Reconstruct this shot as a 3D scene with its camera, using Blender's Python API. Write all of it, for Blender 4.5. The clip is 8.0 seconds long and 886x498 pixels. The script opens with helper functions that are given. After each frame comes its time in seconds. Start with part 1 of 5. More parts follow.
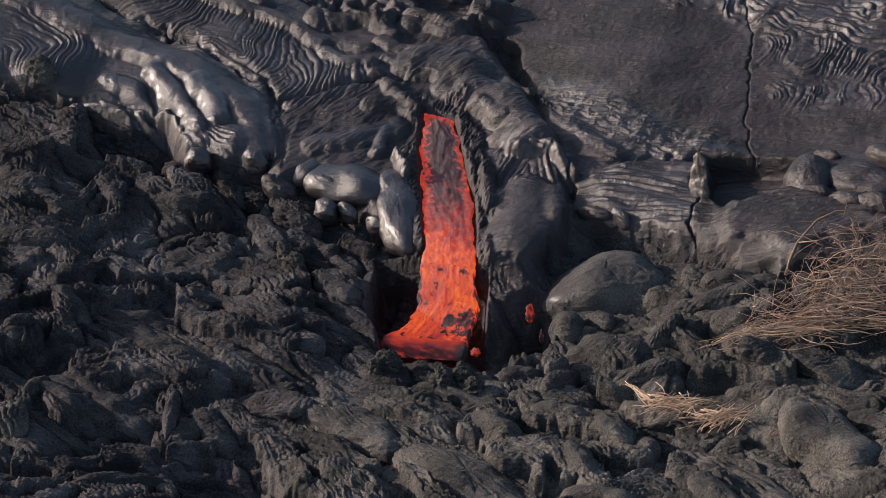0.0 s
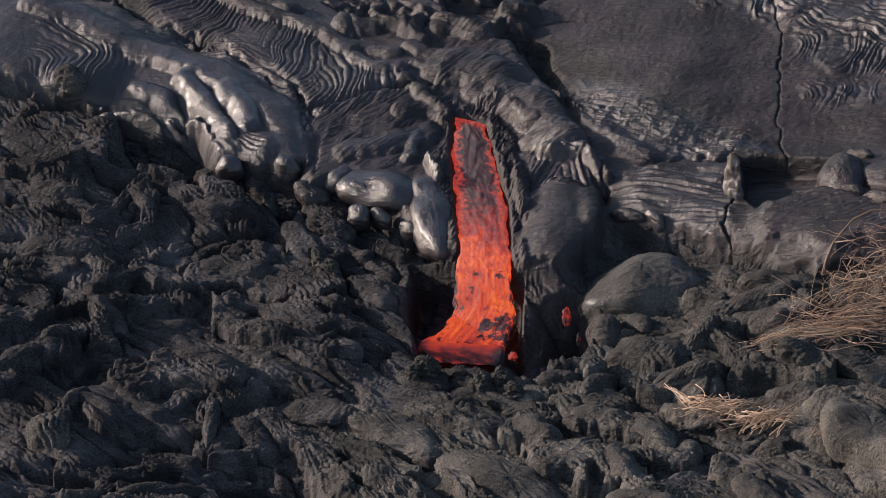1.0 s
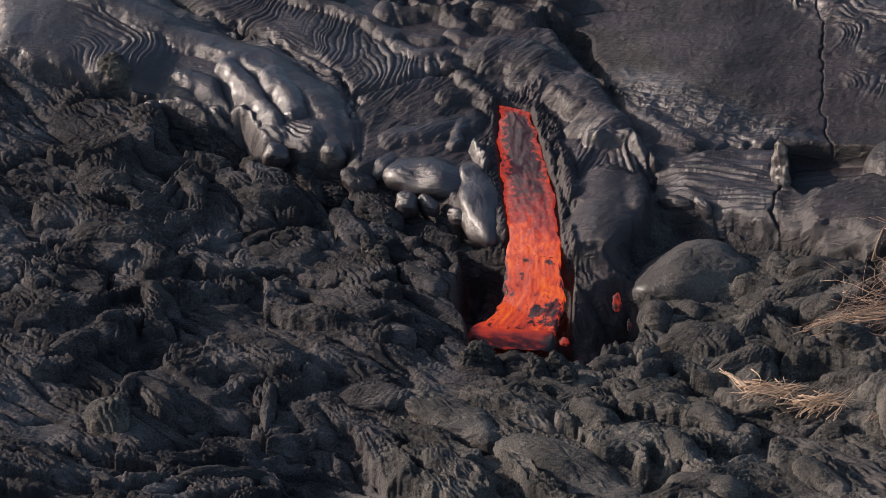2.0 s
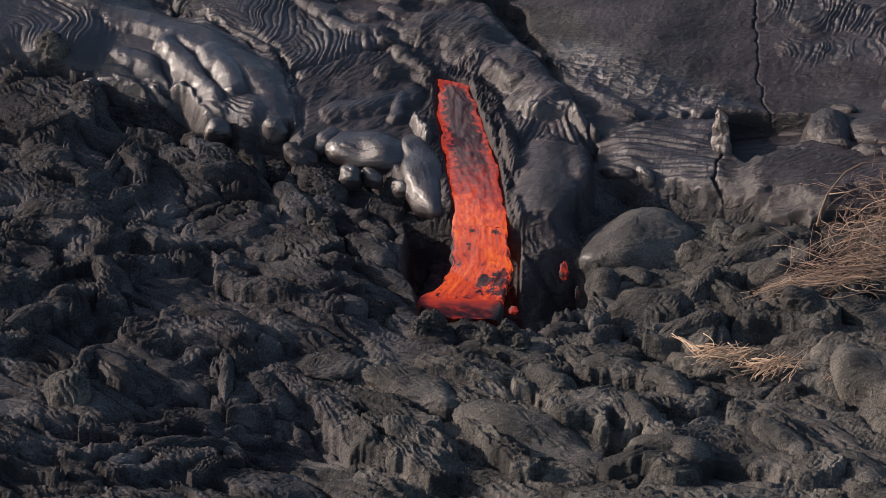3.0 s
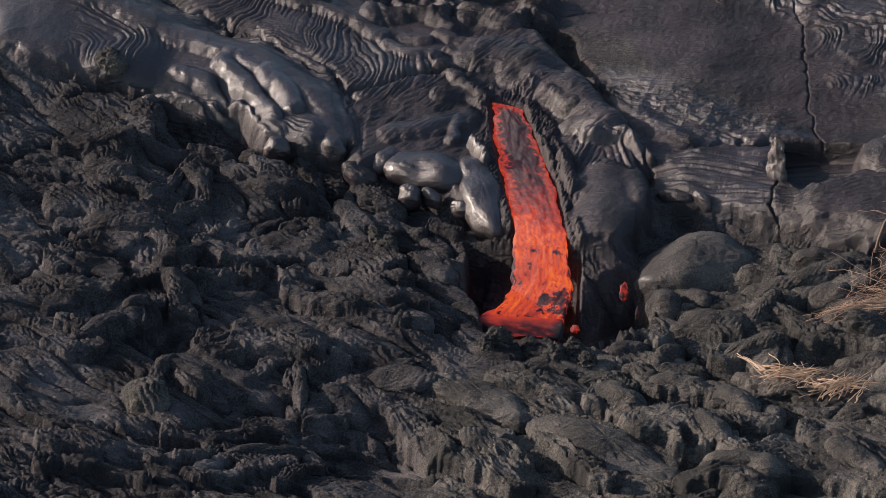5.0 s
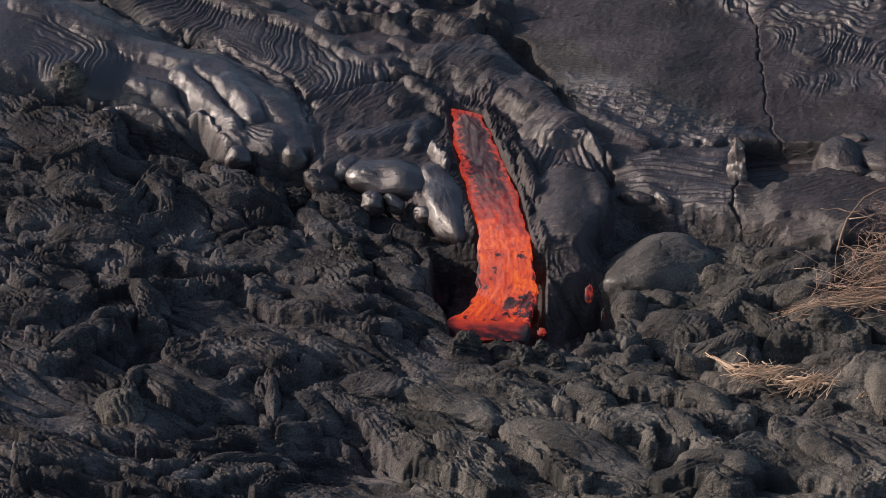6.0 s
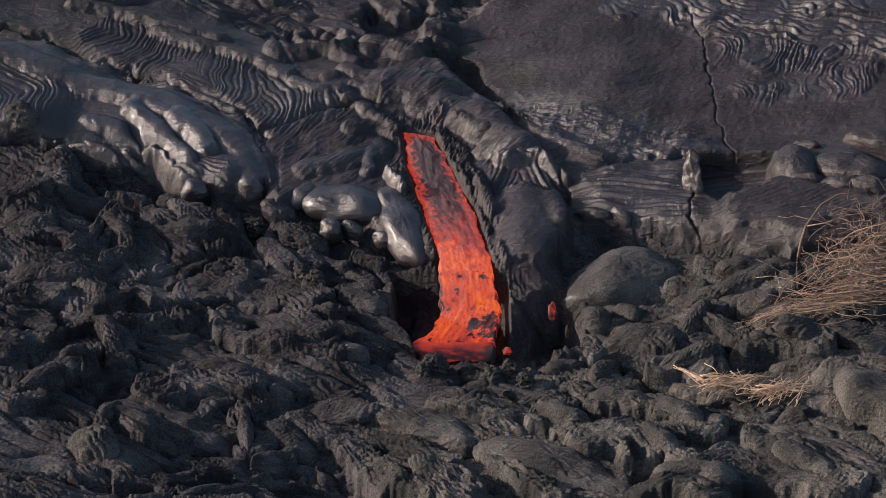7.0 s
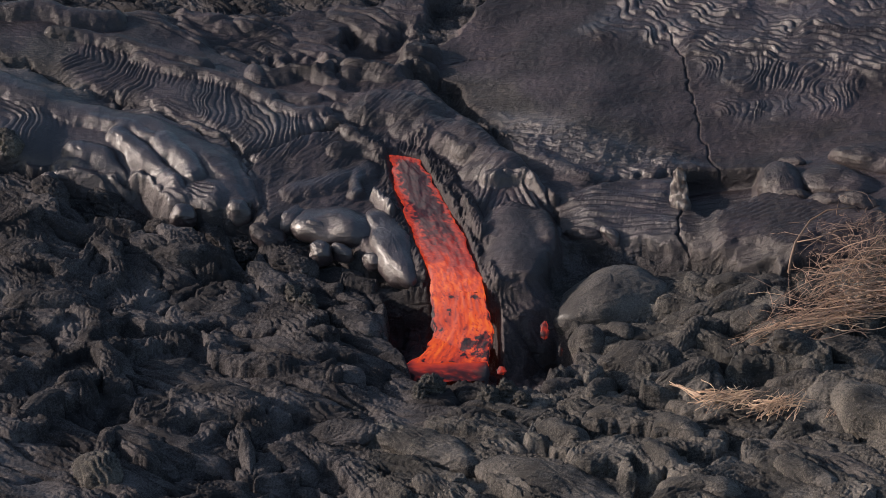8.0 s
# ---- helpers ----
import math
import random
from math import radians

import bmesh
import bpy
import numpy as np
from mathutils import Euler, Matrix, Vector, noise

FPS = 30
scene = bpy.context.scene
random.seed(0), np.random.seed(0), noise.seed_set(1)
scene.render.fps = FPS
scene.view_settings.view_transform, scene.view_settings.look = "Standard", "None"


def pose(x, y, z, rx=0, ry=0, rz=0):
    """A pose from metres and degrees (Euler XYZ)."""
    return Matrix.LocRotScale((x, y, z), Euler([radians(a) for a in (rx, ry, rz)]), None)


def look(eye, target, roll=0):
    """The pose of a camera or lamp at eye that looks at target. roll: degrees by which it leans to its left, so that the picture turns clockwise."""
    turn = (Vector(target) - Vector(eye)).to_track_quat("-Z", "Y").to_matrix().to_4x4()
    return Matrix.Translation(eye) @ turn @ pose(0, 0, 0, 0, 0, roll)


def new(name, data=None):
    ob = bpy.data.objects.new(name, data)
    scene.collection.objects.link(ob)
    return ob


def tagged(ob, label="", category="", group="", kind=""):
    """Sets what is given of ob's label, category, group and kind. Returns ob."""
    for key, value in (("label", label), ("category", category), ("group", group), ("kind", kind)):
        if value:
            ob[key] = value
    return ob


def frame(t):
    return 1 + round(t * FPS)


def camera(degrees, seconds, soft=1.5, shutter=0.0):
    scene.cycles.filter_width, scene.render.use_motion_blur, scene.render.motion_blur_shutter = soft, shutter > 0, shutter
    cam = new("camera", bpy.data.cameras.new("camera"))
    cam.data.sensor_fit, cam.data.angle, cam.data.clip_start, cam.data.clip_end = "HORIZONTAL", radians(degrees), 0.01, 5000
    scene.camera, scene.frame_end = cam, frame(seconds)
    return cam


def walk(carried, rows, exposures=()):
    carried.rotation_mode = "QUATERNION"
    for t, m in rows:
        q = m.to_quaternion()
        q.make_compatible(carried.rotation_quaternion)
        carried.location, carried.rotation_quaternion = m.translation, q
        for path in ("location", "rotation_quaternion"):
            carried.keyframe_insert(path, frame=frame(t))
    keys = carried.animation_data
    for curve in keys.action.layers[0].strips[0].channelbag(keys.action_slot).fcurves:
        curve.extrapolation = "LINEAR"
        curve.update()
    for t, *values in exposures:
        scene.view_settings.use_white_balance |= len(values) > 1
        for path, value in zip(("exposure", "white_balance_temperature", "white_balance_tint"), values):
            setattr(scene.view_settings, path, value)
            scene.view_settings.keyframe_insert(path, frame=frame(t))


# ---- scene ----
cam = camera(12.0, 8.0, soft=0.9)
PATH = [
    (0, (6.651, -64.221, 34.205), (0.1856, 1.9670, -0.4690), -0.818),
    (0.5, (6.438, -64.093, 34.366), (-0.1617, 1.8643, -0.7216), -1.801),
    (1, (5.808, -64.217, 34.458), (-0.4207, 1.9153, -0.3668), -1.561),
    (1.5, (4.896, -64.521, 34.501), (-0.9200, 1.7662, -0.0989), -0.977),
    (1.7, (4.478, -64.679, 34.509), (-1.1510, 1.5888, -0.1596), -0.932),
    (2.8, (1.964, -65.729, 34.502), (-0.4784, 0.4826, -0.6410), -0.807),
    (3, (1.508, -65.929, 34.499), (-0.2484, 0.4154, -0.4336), -0.439),
    (3.5, (0.417, -66.412, 34.496), (0.0428, 0.3464, 0.3181), 0.315),
    (4, (-0.576, -66.849, 34.506), (-0.1612, 0.0082, 0.5215), 1.329),
    (4.5, (-1.451, -67.221, 34.534), (-1.1675, -0.4078, 0.4614), 1.252),
    (4.7, (-1.767, -67.349, 34.551), (-1.3566, -0.5449, 0.4620), 1.401),
    (5.8, (-3.226, -67.841, 34.704), (-0.9648, -1.0570, 0.6475), 1.795),
    (6, (-3.460, -67.896, 34.741), (-0.7973, -1.0670, 0.8025), 1.323),
    (6.5, (-4.050, -68.002, 34.843), (-0.3589, -1.1454, 1.0558), 1.449),
    (7, (-4.711, -68.085, 34.952), (-0.1467, -1.2031, 1.3211), -0.371),
    (7.5, (-5.537, -68.180, 35.056), (-0.1418, -1.2135, 1.7190), -0.727),
    (8, (-6.642, -68.331, 35.145), (-0.0732, -1.4463, 1.8554), -0.434),
]
walk(cam, [(t, look(eye, target, roll)) for t, eye, target, roll in PATH])

# ---- world and sun ----
TO_SUN = Vector((-0.93, 0.27, 0.30)).normalized()
world = bpy.data.worlds.new("world")
scene.world = world
world.use_nodes = True
wt = world.node_tree
wt.nodes.clear()
sky = wt.nodes.new("ShaderNodeTexSky")
sky.sky_type = "NISHITA"
sky.sun_disc = False
sky.sun_elevation = math.asin(TO_SUN.z)
sky.sun_rotation = math.atan2(TO_SUN.x, TO_SUN.y)
sky_out = wt.nodes.new("ShaderNodeBackground")
sky_out.inputs["Strength"].default_value = 0.205
sky_end = wt.nodes.new("ShaderNodeOutputWorld")
wt.links.new(sky.outputs["Color"], sky_out.inputs["Color"])
wt.links.new(sky_out.outputs["Background"], sky_end.inputs["Surface"])
sun_data = bpy.data.lights.new("sun", "SUN")
sun_data.energy, sun_data.angle, sun_data.color = 5.7, radians(0.53), (1.0, 0.865, 0.78)
sun = new("sun", sun_data)
sun.matrix_world = look(tuple(TO_SUN * 60), (0, 0, 0))


# ---- numeric noise ----
def hash2(ix, iy, seed):
    n = (ix.astype(np.int64) * 374761393 + iy.astype(np.int64) * 668265263 + seed * 974711) & 0x7FFFFFFF
    n = ((n ^ (n >> 13)) * 1274126177) & 0x7FFFFFFF
    n = ((n ^ (n >> 16)) * 668265263) & 0x7FFFFFFF
    return ((n ^ (n >> 15)) & 0xFFFFFF) / float(0xFFFFFF)


def vnoise(x, y, seed=0):
    """Gradient noise, about -1 to 1."""
    ix, iy = np.floor(x), np.floor(y)
    fx, fy = x - ix, y - iy
    ux, uy = fx * fx * fx * (fx * (fx * 6 - 15) + 10), fy * fy * fy * (fy * (fy * 6 - 15) + 10)
    out = 0
    for dx in (0, 1):
        for dy in (0, 1):
            a = hash2(ix + dx, iy + dy, seed) * 2 * np.pi
            g = np.cos(a) * (fx - dx) + np.sin(a) * (fy - dy)
            out = out + g * (ux if dx else 1 - ux) * (uy if dy else 1 - uy)
    return out * 1.5


def fbm(x, y, size, octaves=4, gain=0.5, seed=0):
    out, amp, k = 0, 1.0, 1.0 / size
    for o in range(octaves):
        out = out + amp * vnoise(x * k + 17.3 * o, y * k - 9.1 * o, seed + o)
        amp, k = amp * gain, k * 2.03
    return out


def cells(x, y, size, seed=0):
    """Distance to the nearest and second nearest of scattered centres, in cell sizes, and a number for the nearest."""
    x, y = x / size, y / size
    ix, iy = np.floor(x), np.floor(y)
    f1, f2, who = np.full(x.shape, 9.0), np.full(x.shape, 9.0), np.zeros(x.shape)
    ox, oy = np.zeros(x.shape), np.zeros(x.shape)
    for dx in (-1, 0, 1):
        for dy in (-1, 0, 1):
            cx, cy = ix + dx, iy + dy
            px, py = cx + hash2(cx, cy, seed), cy + hash2(cx, cy, seed + 7)
            d = np.hypot(x - px, y - py)
            near = d < f1
            f2 = np.where(near, f1, np.minimum(f2, d))
            who = np.where(near, hash2(cx, cy, seed + 13), who)
            f1 = np.where(near, d, f1)
            ox, oy = np.where(near, x - px, ox), np.where(near, y - py, oy)
    return f1, f2, who, ox, oy


def smooth(a, b, v):
    v = np.clip((v - a) / (b - a), 0, 1)
    return v * v * (3 - 2 * v)


def inside(x, y, corners, soft):
    """1 inside the outline, 0 outside, with a soft edge of that many metres."""
    xs, ys = [c[0] for c in corners], [c[1] for c in corners]
    box = (x > min(xs) - soft) & (x < max(xs) + soft) & (y > min(ys) - soft) & (y < max(ys) + soft)
    out = np.zeros(np.shape(x))
    px, py = x[box], y[box]
    best, odd = np.full(px.shape, 1e9), np.zeros(px.shape, bool)
    n = len(corners)
    for i in range(n):
        (ax, ay), (bx, by) = corners[i], corners[(i + 1) % n]
        ex, ey = bx - ax, by - ay
        t = np.clip(((px - ax) * ex + (py - ay) * ey) / (ex * ex + ey * ey), 0, 1)
        best = np.minimum(best, np.hypot(px - ax - t * ex, py - ay - t * ey))
        odd ^= ((ay > py) != (by > py)) & (px < (bx - ax) * (py - ay) / (by - ay + 1e-12) + ax)
    out[box] = smooth(-soft, soft, np.where(odd, best, -best))
    return out


def swollen(x, y, corners, radius):
    """A flow sheet with a round, bulging front: 1 inside, falling off steeply at the outline."""
    xs, ys = [c[0] for c in corners], [c[1] for c in corners]
    box = (x > min(xs)) & (x < max(xs)) & (y > min(ys)) & (y < max(ys))
    out = np.zeros(np.shape(x))
    px, py = x[box], y[box]
    deep = np.full(px.shape, 1e9)
    n = len(corners)
    for i in range(n):
        (ax, ay), (bx, by) = corners[i], corners[(i + 1) % n]
        ex, ey = bx - ax, by - ay
        t = np.clip(((px - ax) * ex + (py - ay) * ey) / (ex * ex + ey * ey), 0, 1)
        deep = np.minimum(deep, np.hypot(px - ax - t * ex, py - ay - t * ey))
    deep = deep * (inside(px, py, corners, 0.001) > 0.5)
    out[box] = np.sqrt(np.clip(1 - (1 - np.clip(deep / radius, 0, 1)) ** 2, 0, 1))
    return out


def where(mask, relief, x, y, *rest):
    """The relief, worked out only where the mask is not nought, times the mask."""
    some = mask > 1e-4
    out = np.zeros(np.shape(x))
    out[some] = mask[some] * relief(x[some], y[some], *rest)
    return out


def beside(x, y, line, reach):
    """Distance to a line of corners where it is less than the reach, and far elsewhere."""
    xs, ys = [p[0] for p in line], [p[1] for p in line]
    box = (x > min(xs) - reach) & (x < max(xs) + reach) & (y > min(ys) - reach) & (y < max(ys) + reach)
    out = np.full(np.shape(x), 99.0)
    out[box] = along(x[box], y[box], line)[0]
    return out


def along(x, y, line):
    """Distance to a line of corners, the side (left positive) and the way gone along it."""
    best, side, way, gone = np.full(x.shape, 1e9), np.zeros(x.shape), np.zeros(x.shape), 0.0
    for (ax, ay), (bx, by) in zip(line, line[1:]):
        ex, ey = bx - ax, by - ay
        length = math.hypot(ex, ey)
        t = np.clip(((x - ax) * ex + (y - ay) * ey) / (length * length), 0, 1)
        d = np.hypot(x - ax - t * ex, y - ay - t * ey)
        near = d < best
        best = np.where(near, d, best)
        side = np.where(near, np.sign(ex * (y - ay) - ey * (x - ax)), side)
        way = np.where(near, gone + t * length, way)
        gone += length
    return best, side, way


# ---- the lie of the land ----
PLAIN = [(0.15, 8.42), (2.37, 10.68), (10.92, 7.83), (10.38, 2.34), (6.38, 3.07), (5.66, 3.02), (4.65, 3.44), (3.31, 3.50), (2.39, 4.23), (1.88, 5.63), (1.03, 7.52)]
ROPY = [(-11.20, 11.59), (-4.60, 11.00), (-2.49, 8.45), (-1.49, 7.90), (-0.91, 6.47), (-3.16, 6.00), (-5.31, 7.80), (-7.62, 9.33), (-11.06, 10.38)]
SILVER = [(-10.42, 9.67), (-7.62, 9.33), (-5.31, 7.80), (-3.16, 6.00), (-3.07, 4.27), (-3.60, 3.95), (-4.66, 4.11), (-5.26, 5.32), (-6.58, 5.87), (-10.11, 6.84)]
FAN = [(-3.16, 6.00), (-0.91, 6.47), (-0.72, 8.09), (0.48, 7.81), (1.97, 4.72), (2.43, 3.55), (2.44, 1.37), (1.82, 0.29), (1.01, 0.51), (-0.45, 1.60), (-0.93, 2.25), (-1.80, 3.10), (-2.15, 3.75), (-3.16, 3.37)]
SHELF = [(2.38, 3.56), (3.41, 3.47), (4.75, 3.27), (6.37, 2.90), (10.37, 2.25), (10.10, -0.33), (6.16, -0.68), (4.74, 0.63), (3.26, 1.62), (2.45, 2.01)]
PIT = [(-0.92, 1.36), (0.00, 0.91), (1.01, 0.46), (2.22, -0.05), (2.37, -1.29), (2.18, -2.41), (1.01, -2.36), (-0.57, -1.65), (-0.89, -0.33)]

JOIN = [(-2.94, 8.75), (-1.83, 8.68), (-0.73, 8.46), (0.15, 8.14), (-0.06, 6.90), (-1.01, 6.12), (-2.01, 7.12)]
NECK = [(1.56, 5.88), (2.40, 4.89), (3.42, 3.65), (2.77, 2.74), (2.12, 3.62)]
FRONT = [(1.12, 2.82), (2.15, 2.70), (2.37, 0.26), (1.06, 0.35)]
SEAM = [(4.66, 3.74), (6.60, 3.31), (8.42, 3.06), (10.39, 2.43), (10.27, 1.29), (6.34, 2.41), (4.63, 2.86)]
STRIP = [(-4.38, 11.01), (-3.99, 9.92), (-2.50, 8.73), (-0.94, 7.84), (0.15, 7.81), (0.70, 8.60), (0.47, 9.58), (1.25, 10.97)]
DUSTY = [(-2.08, -3.51), (-0.15, -3.46), (1.01, -2.60), (2.17, -2.85), (2.32, 0.27), (4.23, 0.51), (11.04, -0.64), (9.37, -13.76), (-1.46, -11.07)]
CHANNEL = [(-0.49, 5.42), (0.17, 5.06), (0.34, 4.32), (0.52, 3.29), (0.71, 2.63), (0.83, 1.59), (0.93, 0.26), (-0.08, 0.57), (-0.09, 1.37), (-0.24, 2.50), (-0.40, 3.61), (-0.48, 4.52)]
CHANNEL_BANK = [(-0.74, 5.64), (0.28, 5.58), (0.70, 4.34), (1.02, 2.84), (1.06, 1.55), (1.26, -0.00), (-0.40, 0.61), (-0.40, 1.78), (-0.54, 3.09), (-0.75, 4.56)]
CRACK = [(5.28, 8.09), (5.53, 6.89), (5.51, 6.04), (5.49, 4.99), (5.49, 4.19), (5.56, 3.55), (5.68, 3.05)]
CRACK_SHORT = [(-0.18, 8.29), (0.70, 8.32), (1.46, 8.40), (2.34, 8.30)]
CRACK_SHELF = [(4.78, 2.00), (4.68, 1.58), (4.58, 1.11), (4.70, 0.65), (4.78, 0.24)]
SAG = [(4.87, 3.31), (5.33, 3.27), (6.30, 2.91), (6.22, 1.78), (5.67, 1.67), (5.48, 1.58), (5.20, 1.48), (4.97, 1.97), (4.89, 2.60)]
SLAB = [(-1.79, -3.74), (-0.35, -3.47), (0.52, -4.19), (1.37, -4.89), (2.12, -5.59), (2.66, -6.38), (2.56, -9.78), (-1.16, -9.21), (-1.61, -6.36)]
WRINKLED = [(1.78, 6.55), (2.73, 5.96), (3.87, 4.94), (5.37, 3.40), (4.55, 3.42), (3.21, 3.67), (2.28, 4.47)]
LIP = [(2.89, 3.25), (4.63, 2.95), (4.76, 1.09), (4.05, 0.94), (3.26, 1.62), (2.76, 2.20)]
HOLLOW = [(-0.95, 9.92), (0.20, 9.73), (0.13, 8.47), (-0.43, 8.60), (-0.87, 8.86)]
HOLLOW_LEFT = [(-2.48, 9.34), (-1.53, 9.18), (-1.32, 8.61), (-2.44, 8.68), (-2.78, 8.93)]
# ground coloured paler as if it leaned towards the sun
SUNLIT_PATCH = [(-7.96, 9.79), (-6.39, 9.92), (-6.47, 8.54), (-5.76, 7.77), (-5.00, 7.19), (-5.44, 7.14), (-6.45, 7.69), (-7.35, 8.35), (-8.04, 8.98)]
PALE_BAND = [(0.22, 8.04), (1.33, 8.00), (2.49, 7.00), (3.93, 5.67), (5.25, 3.62), (4.80, 3.36), (3.26, 4.00), (2.28, 5.29), (1.27, 6.70), (0.63, 7.24)]
STRAW_AT = [(3.6, -3.4), (4.6, -4.1), (5.9, -4.9), (5.9, -6.1), (4.9, -5.9), (4.0, -5.0)]
CAVE = [(-6.77, 5.48), (-5.26, 5.23), (-4.78, 4.25), (-3.60, 3.88), (-3.16, 3.46), (-3.35, 2.96), (-4.21, 3.45), (-5.29, 4.13), (-6.68, 4.30)]


# folds and tongues: the crest line, half the width and the height
SLOPE_TOP = [
    ([(-7.90, 3.89), (-7.69, 3.82), (-7.50, 3.65)], 0.17, 0.10),
    ([(-6.09, 3.59), (-5.92, 3.24), (-5.81, 2.75), (-5.84, 2.41), (-6.19, 2.19)], 0.16, 0.18),
    ([(-6.02, 4.14), (-5.74, 4.03), (-5.46, 3.88)], 0.15, 0.14),
    ([(-4.74, 3.68), (-4.57, 3.37), (-4.35, 2.98), (-3.97, 2.64)], 0.32, 0.23),
    ([(-7.38, 2.65), (-6.96, 2.54), (-6.49, 2.78), (-6.20, 3.49)], 0.11, 0.08),
    ([(-6.85, 2.45), (-6.43, 2.53), (-6.11, 3.01)], 0.10, 0.07),
    ([(-8.49, 4.00), (-8.07, 4.01), (-7.43, 4.12)], 0.24, 0.16),
    ([(-4.97, 3.90), (-4.76, 3.83)], 0.15, 0.08),
    ([(-5.40, 3.49), (-4.97, 3.15), (-4.44, 2.89)], 0.20, 0.11),
]
SLOPE_LEFT = [
    ([(-8.41, 2.24), (-7.99, 2.29), (-7.61, 2.10)], 0.37, 0.22),
    ([(-7.67, 2.00), (-7.14, 1.84), (-6.72, 1.58), (-6.16, 0.88)], 0.29, 0.22),
    ([(-7.24, 2.20), (-6.84, 2.09), (-6.50, 1.93)], 0.12, 0.14),
    ([(-8.38, 1.67), (-7.76, 1.63), (-7.23, 1.46), (-6.71, 1.32)], 0.20, 0.14),
    ([(-8.04, 1.08), (-7.53, 1.14), (-6.96, 1.01)], 0.18, 0.14),
    ([(-8.32, 0.31), (-8.07, 0.51), (-7.72, 0.68), (-7.21, 0.82)], 0.24, 0.14),
    ([(-7.82, 0.16), (-7.48, -0.04), (-7.19, -0.42), (-7.27, -0.85)], 0.27, 0.22),
    ([(-8.22, -1.57), (-7.74, -1.15), (-7.13, -0.85)], 0.29, 0.18),
    ([(-8.29, -0.12), (-8.04, -0.00), (-7.76, -0.21)], 0.22, 0.15),
    ([(-7.78, 2.80), (-7.47, 2.79)], 0.20, 0.14),
]
SLOPE_MID = [
    ([(-5.69, 1.02), (-5.35, 0.75), (-5.02, 0.45), (-4.71, 0.16)], 0.30, 0.33),
    ([(-4.71, 0.30), (-4.42, 0.12), (-3.91, -0.42)], 0.24, 0.25),
    ([(-5.73, 1.46), (-5.42, 1.72), (-4.95, 1.86)], 0.10, 0.10),
    ([(-5.08, 1.50), (-4.74, 1.73), (-4.41, 2.00)], 0.11, 0.10),
    ([(-6.47, 0.22), (-6.28, 0.48), (-6.02, 0.66), (-5.65, 0.90)], 0.17, 0.18),
    ([(-4.55, 1.18), (-3.91, 1.20), (-3.19, 0.81), (-2.65, 0.48)], 0.44, 0.22),
    ([(-3.70, 1.57), (-3.57, 1.80), (-3.41, 1.84)], 0.21, 0.18),
    ([(-3.17, 2.41), (-3.05, 2.18), (-2.84, 1.83)], 0.24, 0.18),
    ([(-3.89, 0.19), (-3.40, -0.04), (-2.87, -0.50), (-2.39, -0.84)], 0.32, 0.20),
    ([(-4.24, 1.77), (-3.80, 1.93)], 0.15, 0.10),
]
SLOPE_LOW = [
    ([(-3.97, -0.70), (-3.69, -0.90), (-3.00, -1.28)], 0.27, 0.20),
    ([(-6.25, -0.67), (-6.03, -0.48), (-5.81, -0.33)], 0.17, 0.18),
    ([(-6.12, -0.82), (-6.05, -1.15), (-6.08, -1.53)], 0.20, 0.18),
    ([(-5.59, -0.17), (-5.32, 0.05), (-5.06, 0.03)], 0.17, 0.15),
    ([(-6.96, -0.63), (-6.66, -0.51), (-6.36, -0.40)], 0.15, 0.11),
    ([(-6.72, -1.55), (-6.42, -1.60)], 0.20, 0.15),
    ([(-6.91, -2.04), (-6.69, -1.93), (-6.51, -2.08)], 0.27, 0.22),
    ([(-7.99, -2.23), (-7.78, -2.46)], 0.20, 0.18),
    ([(-7.77, -2.84), (-7.48, -2.75), (-7.15, -2.43)], 0.15, 0.15),
    ([(-7.55, -3.22), (-7.38, -3.10)], 0.17, 0.14),
    ([(-6.07, -1.83), (-5.87, -1.64)], 0.17, 0.14),
    ([(-8.15, -3.11), (-7.84, -3.29)], 0.22, 0.16),
]
LEFT_FOOT = [
    ([(-5.32, -2.80), (-4.91, -2.59), (-4.31, -2.68), (-3.82, -2.88)], 0.49, 0.30),
    ([(-5.28, -2.86), (-5.12, -3.29), (-4.97, -3.77)], 0.17, 0.22),
    ([(-6.20, -3.82), (-5.98, -3.47), (-5.77, -3.99), (-5.54, -4.65)], 0.16, 0.22),
    ([(-6.42, -4.51), (-6.26, -3.98), (-6.13, -3.70)], 0.15, 0.18),
    ([(-4.99, -4.27), (-4.60, -4.19), (-4.19, -4.35)], 0.34, 0.22),
    ([(-3.97, -3.82), (-3.86, -4.13), (-3.82, -5.13)], 0.15, 0.18),
    ([(-3.82, -3.59), (-3.52, -3.40), (-3.16, -3.18)], 0.22, 0.18),
    ([(-5.78, -3.45), (-5.38, -3.72), (-5.09, -4.19)], 0.49, 0.22),
    ([(-4.70, -3.75), (-4.31, -3.28), (-3.72, -3.08)], 0.20, 0.15),
    ([(-4.83, -1.96), (-4.41, -2.28), (-3.91, -2.39)], 0.12, 0.15),
]
